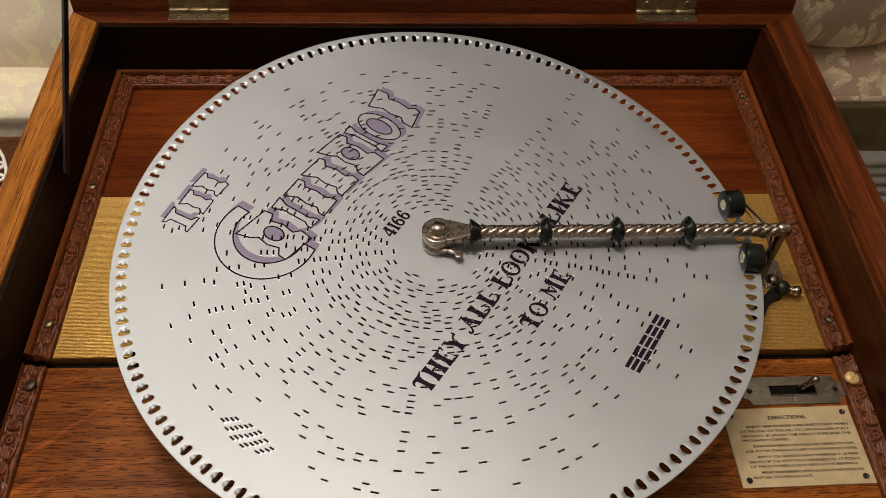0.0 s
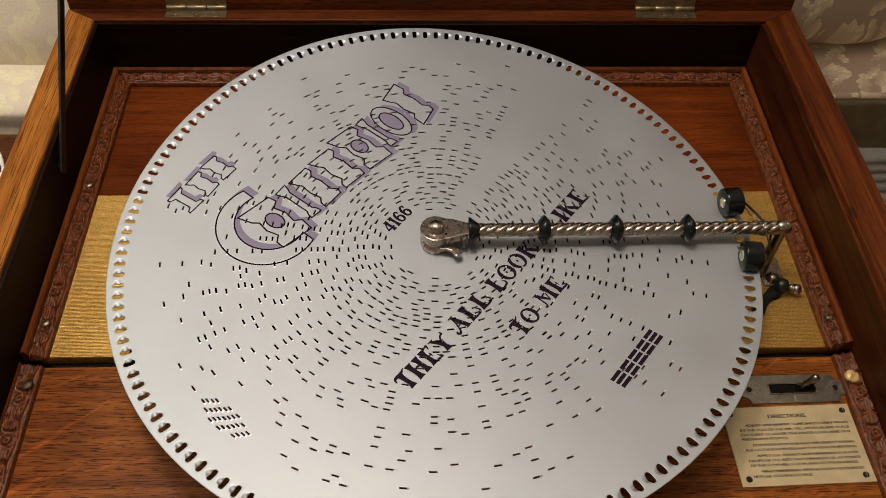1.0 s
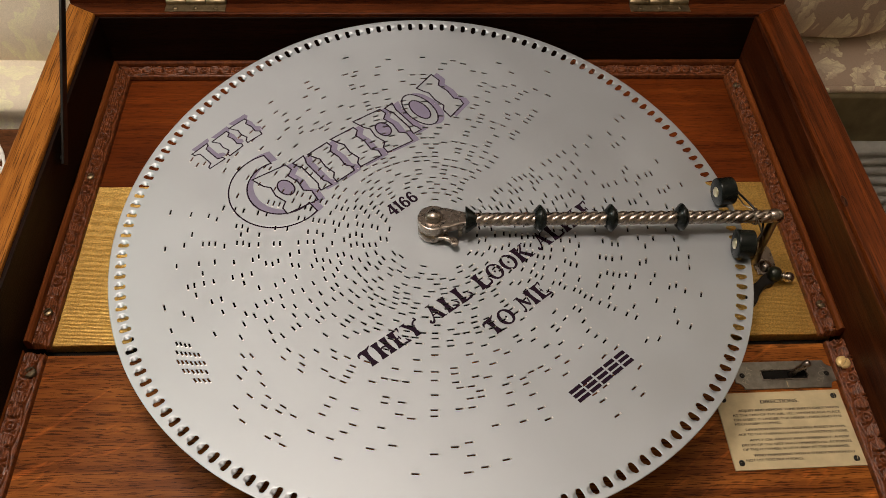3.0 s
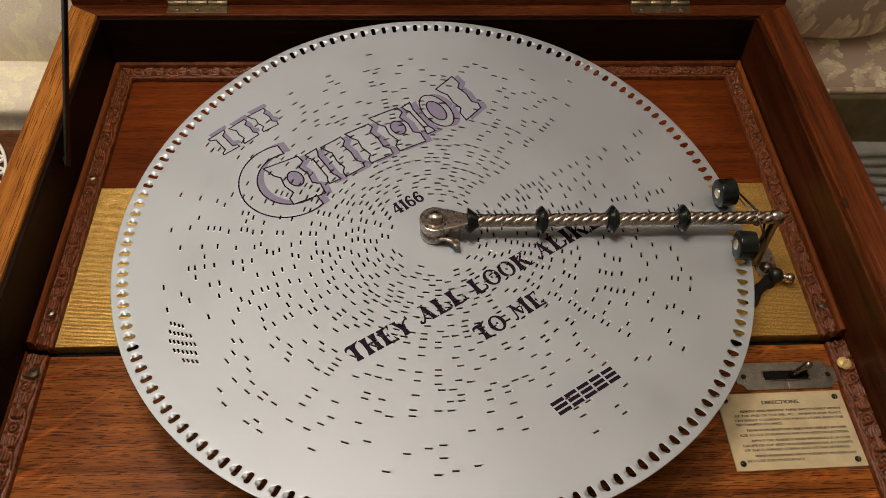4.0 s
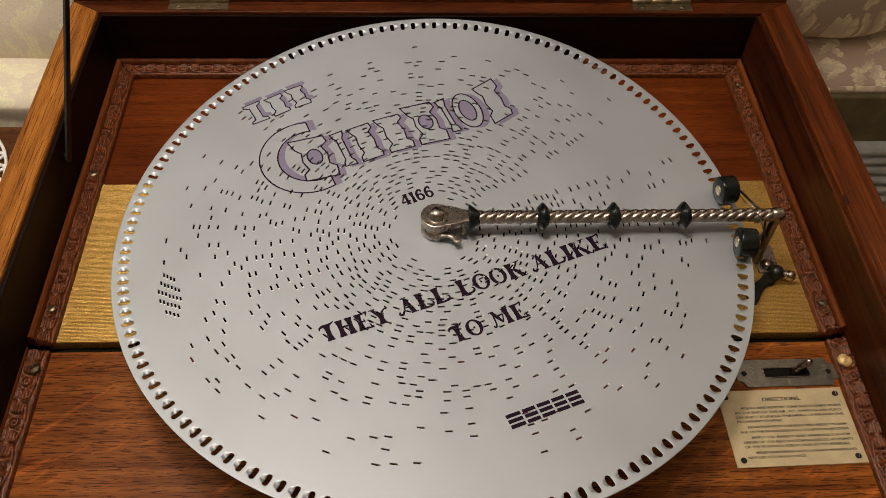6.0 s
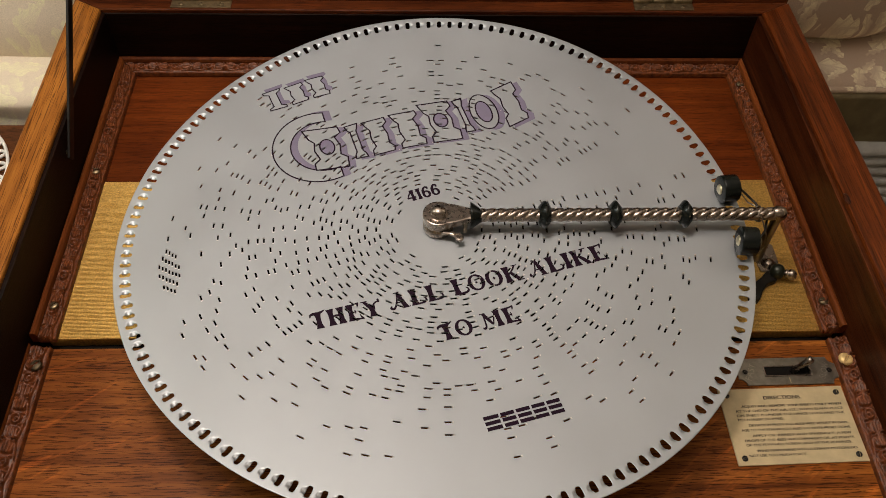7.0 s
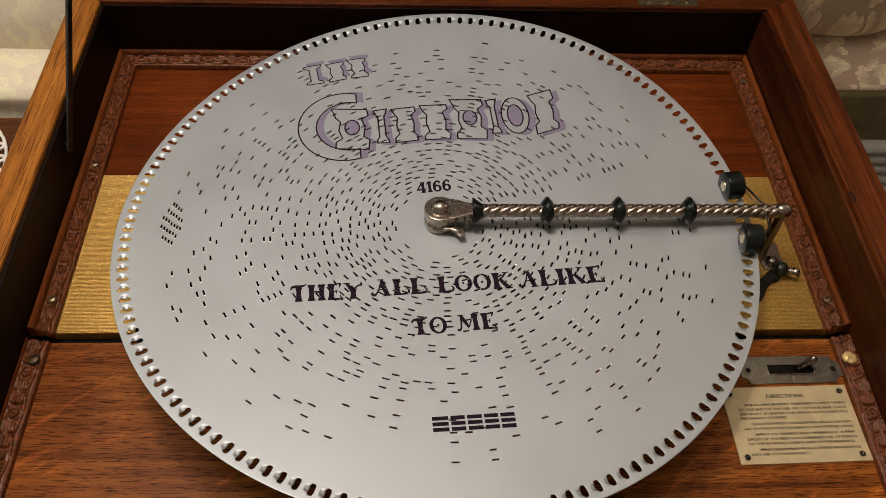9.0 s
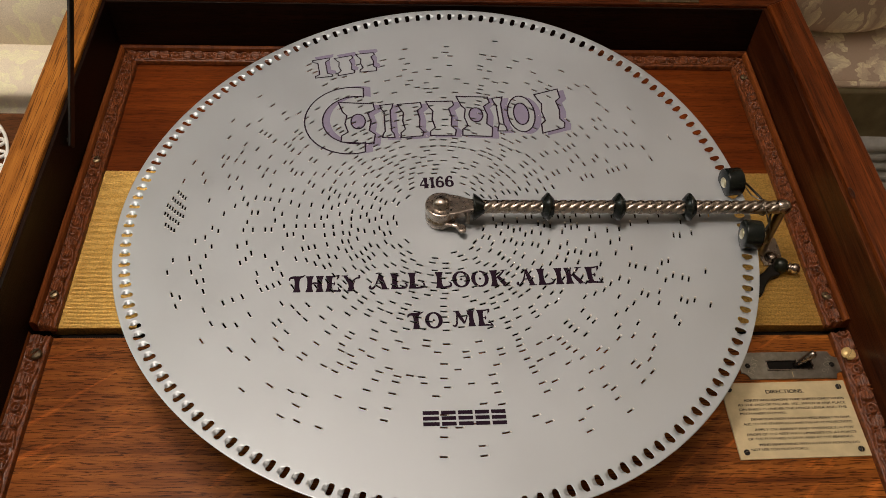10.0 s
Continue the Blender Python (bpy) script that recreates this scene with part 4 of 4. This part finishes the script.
def twisted_rod(x0, x1, r, pitch):
    """A rod with rope-like strands wound round it."""
    n, sides = int((x1 - x0) / 0.0005), 40
    bm = bmesh.new()
    rings = []
    for i in range(n + 1):
        x = x0 + (x1 - x0) * i / n
        ring = []
        for k in range(sides):
            a = 2 * math.pi * k / sides
            w = abs(math.cos((a * 4 + 2 * math.pi * x / pitch * 4) / 2))
            rr = r * (0.74 + 0.28 * w ** 0.55)
            ring.append(bm.verts.new((x, rr * math.cos(a), rr * math.sin(a))))
        rings.append(ring)
    for a, b in zip(rings, rings[1:]):
        for k in range(sides):
            bm.faces.new((a[k], a[(k + 1) % sides], b[(k + 1) % sides], b[k]))
    bm.faces.new(rings[0][::-1]), bm.faces.new(rings[-1])
    return bm


part("rod", twisted_rod(0.0290, 0.2800, 0.0056, 0.032), NICKEL, arm, "nickel rod twisted like rope", True, pose(0, 0, ZA))
collar_profile = [(0.0040, -0.0048), (0.0072, -0.0047), (0.0084, -0.0036), (0.0114, -0.0010), (0.0118, 0.0), (0.0114, 0.0010), (0.0084, 0.0036), (0.0072, 0.0047), (0.0040, 0.0048)]
for cx in (0.0872, 0.1458, 0.2045):
    part("collar", lathe(collar_profile, 36), BLACK, arm, "black double-coned collar", True, pose(cx, 0, ZA, 0, 90, 0))
part("cone", lathe([(0.0040, -0.0002), (0.0112, 0.0), (0.0108, 0.0014), (0.0060, 0.0078), (0.0058, 0.0090), (0.0040, 0.0092)], 36), BLACK, arm, "black cone at the end of the rod", True, pose(0.0262, 0, ZA - 0.0005, 0, 90, 0))
lever = [(-0.0030, 0.0010), (0.0020, 0.0034), (0.0070, 0.0030), (0.0105, 0.0012), (0.0135, 0.0015), (0.0165, -0.0008), (0.0168, -0.0042), (0.0140, -0.0062), (0.0112, -0.0050), (0.0092, -0.0024), (0.0050, -0.0012), (0.0, -0.0018)]
part("thumb_lever", slab(rounded(lever, 4), 0.0, 0.0026, 0.0007, pose(0.0040, -0.0118, 0.0400, 0, 0, -12)), NICKEL, arm, "small curved nickel thumb lever")
part("spring", tube([(0.0218 + 0.0016 * math.cos(k * 0.7), -0.0080 + 0.0016 * math.sin(k * 0.7), 0.0370 + k * 0.00020) for k in range(64)], 0.00034, 6), STEEL, arm, "fine coil spring", True)
part("rod_end", lathe([(0.0030, -0.0020), (0.0052, 0.0), (0.0060, 0.0030), (0.0060, 0.0062), (0.0048, 0.0095), (0.0026, 0.0112), (0, 0.0118)], 24, pose(0.2785, 0, ZA + 0.0008, 0, 90, 0)), NICKEL, arm, "", True)
part("post", merge(lathe([(0, -0.0120), (0.0048, -0.0119), (0.0048, -0.005), (0.0040, 0.008), (0.0038, 0.040), (0.0044, 0.046), (0, 0.048)], 24, pose(0.2842, 0, 0)), lathe([(0.0, -0.0042), (0.0050, -0.0040), (0.0054, -0.0030), (0.0054, 0.0030), (0.0050, 0.0040), (0, 0.0042)], 24, pose(0.2842, 0, ZA, 90, 0, 0))), STEEL, arm, "upright steel post", False)
base = [(0.2770, 0.0060), (0.2930, 0.0060), (0.2955, -0.0010), (0.2950, -0.0170), (0.2915, -0.0232), (0.2870, -0.0245), (0.2800, -0.0245), (0.2772, -0.0215)]
foot = part("foot_plate", slab(rounded(base, 4), 0.0003, 0.0024, 0.0006), NICKEL, arm, "bent nickel foot plate", False, CASE)
part("screw", lathe([(0.0062, 0.0), (0.0062, 0.0006), (0.0050, 0.0012), (0.0046, 0.0022), (0.0036, 0.0036), (0.0018, 0.0043), (0, 0.0045)], 28), NICKEL, foot, "domed nickel screw", True, pose(0.2858, -0.0170, 0.0024))
catch = [(0.2590, -0.0530), (0.2660, -0.0570), (0.2725, -0.0470), (0.2790, -0.0400), (0.2870, -0.0365), (0.2900, -0.0300), (0.2860, -0.0255), (0.2800, -0.0275), (0.2740, -0.0335), (0.2660, -0.0400)]
part("catch", slab(rounded(catch, 4), 0.0003, 0.0060, 0.0014), IRON, arm, "black iron catch", False, CASE)
CATCH_WAY = CASE @ pose(0.2835, -0.0278, 0.0078, 0, 88, -18)
part("catch_barrel", lathe([(0, -0.0004), (0.0048, 0.0), (0.0064, 0.0022), (0.0068, 0.0050), (0.0064, 0.0078), (0.0046, 0.0098), (0.0030, 0.0104), (0, 0.0105)], 28), OLIVE_IRON, arm, "dark olive rounded barrel", True, CATCH_WAY)
part("catch_knob", lathe([(0.0024, 0.0100), (0.0026, 0.0112), (0.0044, 0.0122), (0.0024, 0.0130), (0.0040, 0.0142), (0.0047, 0.0165), (0.0042, 0.0190), (0.0024, 0.0206), (0, 0.0211)], 28), NICKEL, arm, "polished round knob", True, CATCH_WAY)
part("wire_loop", tube([(0.2660 + 0.0012 * math.sin(k * 0.5), 0.0064 * math.cos(2 * math.pi * k / 28), ZA + 0.0064 * math.sin(2 * math.pi * k / 28)) for k in range(28)], 0.0007, 8, True), NICKEL, arm, "wire loop round the rod", True)
part("wire_spring", tube([(0.2640, -0.002, ZA + 0.0062), (0.2690, -0.008, 0.0470), (0.2740, -0.013, 0.0360), (0.2760, -0.016, 0.0240), (0.2740, -0.012, 0.0120)], 0.0007, 8), STEEL, arm, "bent wire spring", True)
part("wire_spring", tube([(0.2640, 0.002, ZA + 0.0062), (0.2600, 0.012, 0.0500), (0.2590, 0.024, 0.0470)], 0.0005, 8), STEEL, arm, "bent wire spring", True)
roller_profile = [(0.0030, -0.0072), (0.0108, -0.0072), (0.0117, -0.0066), (0.0119, -0.0056), (0.0119, 0.0056), (0.0117, 0.0066), (0.0108, 0.0072), (0.0030, 0.0072)]
for ry, turn, rx in ((0.0310, 7.0, 0.2490), (-0.0270, -6.0, 0.2510)):
    rm = pose(rx, ry, 0.0462, 0, 90, 0)
    rm = Matrix.Translation((rx, ry, 0.0462)) @ Matrix.Rotation(radians(turn), 4, "Z") @ Matrix.Rotation(radians(90), 4, "Y")
    wheel = part("roller", lathe(roller_profile, 36), BLACK, arm, "black rubber edge roller", True, rm)
    part("hub", lathe([(0.0, -0.0086), (0.0034, -0.0084), (0.0044, -0.0076), (0.0046, -0.0068), (0.0046, 0.0068), (0.0030, 0.0110), (0, 0.0110)], 24), PALE, wheel, "pale brass hub", True)
part("cross_bar", tube([(0.2600, 0.0310, 0.0462), (0.2700, 0.016, 0.0440), (0.2760, 0.0, 0.0420), (0.2700, -0.014, 0.0440), (0.2600, -0.0270, 0.0462)], 0.0010, 10), IRON, arm, "", True)

# ---- speed switch and directions plate on the front panel ----
switch = thing("speed_switch", "nickel fast and slow speed lever plate on oak", "switch", CASE @ pose(0.2742, -0.1197, ZF, 0, 0, 0.8))


def notched(w, h, c):
    pts = []
    for sx, sy, a0 in ((1, 1, 270), (-1, 1, 0), (-1, -1, 90), (1, -1, 180)):
        seq = [(sx * w - sx * c + c * math.cos(0) * 0, 0)]
        arc = []
        for k in range(7):
            t = radians(k * 15)
            arc.append((sx * (w - c * math.cos(t)), sy * (h - c * math.sin(t))))
        pts += arc if sx * sy < 0 else arc[::-1]
    return pts


def slotted_plate():
    """A notched plate with a long opening through it."""
    w, h, z = 0.0402, 0.0120, 0.0012
    a, b = 0.0178, 0.0038
    outer = notched(w, h, 0.0058)
    inner = []
    for x, y in outer:
        t = max(abs(x) / a, abs(y) / b)
        inner.append((x / t, y / t))
    ins2 = [(max(-a, min(a, x * 9)), max(-b, min(b, y))) for x, y in inner]
    bm = bmesh.new()
    n = len(outer)
    mk = lambda pts, zz: [bm.verts.new((x, y, zz)) for x, y in pts]
    ob_, ot, it, ib = mk(outer, 0), mk(outer, z), mk(ins2, z), mk(ins2, 0)
    for k in range(n):
        j = (k + 1) % n
        for p, q in ((ob_, ot), (ot, it), (it, ib)):
            bm.faces.new((p[k], p[j], q[j], q[k]))
    bmesh.ops.remove_doubles(bm, verts=bm.verts[:], dist=1e-6)
    return bm


part("face_plate", slotted_plate(), STEEL, switch, "nickel plate with a slot")
part("slot_lip", merge(box(-0.0190, 0.0190, 0.0038, 0.0047, 0.0011, 0.0020, 0.0003), box(-0.0190, 0.0190, -0.0047, -0.0038, 0.0011, 0.0020, 0.0003),
                       box(-0.0190, -0.0179, -0.0038, 0.0038, 0.0011, 0.0020, 0.0003), box(0.0179, 0.0190, -0.0038, 0.0038, 0.0011, 0.0020, 0.0003)), NICKEL, switch, "bright raised lip round the slot")
part("slot_floor", box(-0.0185, 0.0185, -0.0042, 0.0042, 0.0, 0.0004, 0), GAP_SHADE, switch)
part("lever", lathe([(0.0, 0.0), (0.0024, 0.0), (0.0024, 0.012), (0.0030, 0.015), (0.0031, 0.0175), (0.0022, 0.0190), (0, 0.0194)], 20, pose(0.004, 0.000, 0.0004, -10, 44, 0)), NICKEL, switch, "bent nickel lever", True)
part("index_mark", box(-0.0003, 0.0003, -0.0108, -0.0060, 0.00122, 0.0014, 0), PAPER, switch)
for sx in (-0.0340, 0.0340):
    screw(switch, sx, 0.0, 0.0012, 0.0021, IRON, 0.6)
part("engraved_word", words("FAST", 0.0160, 0.0052, 0.0), ENGRAVED, switch, "engraved word", False, pose(-0.0312, -0.0082, 0.00135, 0, 0, 62))
part("engraved_word", words("SLOW", 0.0160, 0.0052, 0.0), ENGRAVED, switch, "engraved word", False, pose(0.0282, -0.0082, 0.00135, 0, 0, 62))

PW, PH = 0.0990, 0.0628
notice = thing("directions_plate", "cream printed directions plate screwed to the oak panel", "plate", CASE @ pose(0.2155, -0.1983, ZF, 0, 0, 1.3))
part("plate", slab([(0, 0), (PW, 0), (PW, PH), (0, PH)], 0, 0.0010, 0.0003), PAPER, notice)
LINES = [("DIRECTIONS.", 0.345, 0.645, 0.150, 0.0038, 0.030), ("ADJUST AND REMOVE TUNE SHEETS ONLY WHEN", 0.150, 0.945, 0.258, 0.0025, 0.024),
         ("AT THE END OF THE AIR, VIZ., WHEN BLANK PLACE", 0.095, 0.945, 0.322, 0.0025, 0.015), ("ON SHEET IS UNDER THE HINGE LEVER AND THE", 0.095, 0.945, 0.385, 0.0025, 0.015),
         ("MECHANISM STOPPED.", 0.095, 0.455, 0.445, 0.0025, 0.015), ("DEVIATION FROM THIS RULE WILL RESULT IN DAM-", 0.165, 0.945, 0.525, 0.0025, 0.020),
         ("AGE TO THE STARWHEELS AND THE NOTE PROJECTIONS.", 0.095, 0.950, 0.590, 0.0025, 0.015), ("APPLY OIL RARELY AND SPARINGLY. A FEW", 0.170, 0.940, 0.668, 0.0025, 0.020),
         ("DROPS OF THE BEST WATCHMAKER'S OIL AT POINTS", 0.100, 0.945, 0.732, 0.0025, 0.015), ("OF THE FLYWHEEL SCREW, AND AT THE BEARINGS.", 0.100, 0.915, 0.793, 0.0025, 0.015),
         ("WIND MAINSPRING WITH A STEADY MOTION; DO", 0.165, 0.940, 0.872, 0.0025, 0.020), ("NOT USE TOO MUCH FORCE.", 0.100, 0.540, 0.935, 0.0025, 0.015)]
for text, u0, u1, v, cap, bold in LINES:
    heavy = words(text, (u1 - u0) * PW, cap * 0.84)
    heavy.transform(Matrix.Translation((bold * 0.011, 0, 0.00003)))
    part("text_line", merge(words(text, (u1 - u0) * PW, cap * 0.84), heavy), PRINT, notice, "brown printed line", False, pose(u0 * PW, (1 - 0.015 - v * 0.945) * PH, 0.00112))
for sx, sy in ((0.006, 0.0055), (PW - 0.0065, 0.0055), (0.006, PH - 0.0055), (PW - 0.006, PH - 0.0055)):
    screw(notice, sx, sy, 0.0010, 0.0023, IRON, sx * 50)

# ---- seats behind the table ----


def cushion(w, d, h, puff=0.03, n=14, seed=1):
    """A soft block with bulging faces and rounded edges, its base at z 0."""
    bm = bmesh.new()
    bmesh.ops.create_cube(bm, size=1)
    bmesh.ops.subdivide_edges(bm, edges=bm.edges[:], cuts=n, use_grid_fill=True)
    for v in bm.verts:
        x, y, z = v.co * 2
        f = lambda a, b: (1 - abs(a) ** 6) * (1 - abs(b) ** 6)
        r = 0.88
        def rnd(a, b, c, size):
            q = min(0.10, 0.028 / size)
            return a * (1 - q * max(0, abs(b) - r) / (1 - r) - q * max(0, abs(c) - r) / (1 - r))
        nx, ny, nz = rnd(x, y, z, w), rnd(y, x, z, d), rnd(z, x, y, h)
        wob = noise.noise(Vector((x * 1.7 + seed, y * 1.7, z * 1.7))) * 0.012
        px = nx * w / 2 + math.copysign(puff * 0.6 * f(y, z), x) * (abs(x) > 0.98)
        py = ny * d / 2 + math.copysign(puff * 0.6 * f(x, z), y) * (abs(y) > 0.98) + wob
        pz = nz * h / 2 + math.copysign(puff * f(x, y), z) * (abs(z) > 0.98) + wob * 0.6 + h / 2
        v.co = (px, py, pz)
    return bm


def pillow(w, d, h, seed, n=18):
    """A stuffed cushion, rounded all over, with a few soft folds; its base at z 0."""
    bm = bmesh.new()
    bmesh.ops.create_cube(bm, size=2)
    bmesh.ops.subdivide_edges(bm, edges=bm.edges[:], cuts=n, use_grid_fill=True)
    for v in bm.verts:
        s = (abs(v.co.x) ** 4 + abs(v.co.y) ** 4 + abs(v.co.z) ** 4) ** 0.25
        u = v.co / s
        fold = 1 + 0.05 * noise.noise(Vector((u.x * 2.2 + seed, u.y * 2.2, u.z * 3.0)))
        v.co = (u.x * w / 2 * fold, u.y * d / 2 * fold, u.z * h / 2 * fold + h / 2)
    return bm


sofa = thing("sofa", "taupe sofa with cream leaf damask cushions and ribbed skirt", "sofa", pose(1.05, 0.84, -0.72))
part("seat_cushion", cushion(1.35, 0.74, 0.10, 0.012, 16, 2), TAUPE_CLOTH, sofa, "leaf-patterned seat cushion", True, pose(0, 0, 0.412))
part("seat_border", box(-0.668, 0.668, -0.388, -0.368, 0.405, 0.503, 0.008, 4), OLIVE_CLOTH, sofa, "plain olive seat border")
part("back_cushion", pillow(0.46, 0.30, 0.46, 5), TAUPE_CLOTH, sofa, "plump leaf-patterned back cushion", True, pose(-0.500, -0.200, 0.490, -16))
part("base", box(-0.66, 0.66, -0.36, 0.36, 0.03, 0.412, 0.02, 4), OLIVE_CLOTH, sofa)


def ribbed_skirt():
    bm = bmesh.new()
    rows = []
    for k in range(161):
        z = 0.408 - 0.39 * k / 160
        y = -0.385 - 0.014 * abs(math.sin(k * math.pi / 8)) - 0.02 * (k / 160)
        rows.append([bm.verts.new((-0.67 + 1.34 * i / 24, y + 0.004 * math.sin(i * 1.3 + k * 0.05), z)) for i in range(25)])
    for a, b in zip(rows, rows[1:]):
        for i in range(24):
            bm.faces.new((a[i], a[i + 1], b[i + 1], b[i]))
    return bm


sk = part("ribbed_skirt", ribbed_skirt(), GREY_RIB, sofa, "grey ribbed cloth skirt", True)
so = sk.modifiers.new("thickness", "SOLIDIFY")
so.thickness, so.offset = 0.006, 1
part("piping", tube([(-0.66 + 1.32 * k / 20, -0.378, 0.505) for k in range(21)], 0.005, 8), TAUPE_CLOTH, sofa, "", True)
part("back", box(-0.66, 0.66, 0.20, 0.37, 0.30, 1.00, 0.05, 5), TAUPE_CLOTH, sofa)

chair = thing("armchair", "cream damask armchair standing behind the table", "armchair", pose(-1.05, 0.86, -0.72))
part("seat_cushion", cushion(1.30, 0.84, 0.13, 0.010, 16, 8), CREAM_CLOTH, chair, "cream damask seat cushion", True, pose(0, 0, 0.385))
part("back_cushion", cushion(1.26, 0.30, 0.56, 0.012, 16, 3), CREAM_CLOTH, chair, "cream damask back cushion", True, pose(0, -0.222, 0.462, -20))
part("base", box(-0.64, 0.64, -0.40, 0.40, 0.03, 0.386, 0.02, 4), CREAM_CLOTH, chair)
part("piping", tube([(-0.64 + 1.28 * k / 20, -0.418, 0.396) for k in range(21)], 0.005, 8), CREAM_CLOTH, chair, "", True)
part("back", box(-0.64, 0.64, 0.20, 0.42, 0.30, 0.98, 0.05, 5), CREAM_CLOTH, chair)


def doily():
    """A round crocheted mat: rings of loops."""
    out = []
    for r, n in ((0.03, 10), (0.055, 16), (0.08, 22), (0.105, 30)):
        pts = []
        for k in range(n * 8):
            a = 2 * math.pi * k / (n * 8)
            rr = r + 0.011 * math.cos(a * n)
            pts.append((rr * math.cos(a), rr * math.sin(a), 0.003 + 0.0015 * math.sin(a * n)))
        out.append(tube(pts, 0.0024, 6, True))
        out.append(tube([((r + 0.012) * math.cos(2 * math.pi * k / 60), (r + 0.012) * math.sin(2 * math.pi * k / 60), 0.003) for k in range(60)], 0.0022, 6, True))
    return merge(*out)


tagged(part("doily", doily(), LACE, None, "", True, pose(-0.650, 0.296, -0.2218)), "white crocheted lace doily on the table", "doily")


def motions():
    """The disc turns clockwise at an even pace and stops shortly before the end."""
    rows = ((0.0, 52.84), (0.5, 50.17), (1.0, 47.54), (1.5, 44.79), (2.0, 41.70), (2.5, 38.73), (4.0, 30.30), (4.5, 27.45), (5.0, 24.61), (5.5, 21.80),
            (7.0, 13.60), (7.5, 10.75), (8.0, 8.00), (8.5, 5.20), (9.0, 2.20), (9.3, 0.45), (9.4, 0.05), (9.5, 0.0), (10.0, 0.0))
    walk(disc, [(t, pose(0, 0, 0.033, 0, 0, a)) for t, a in rows])


motions()
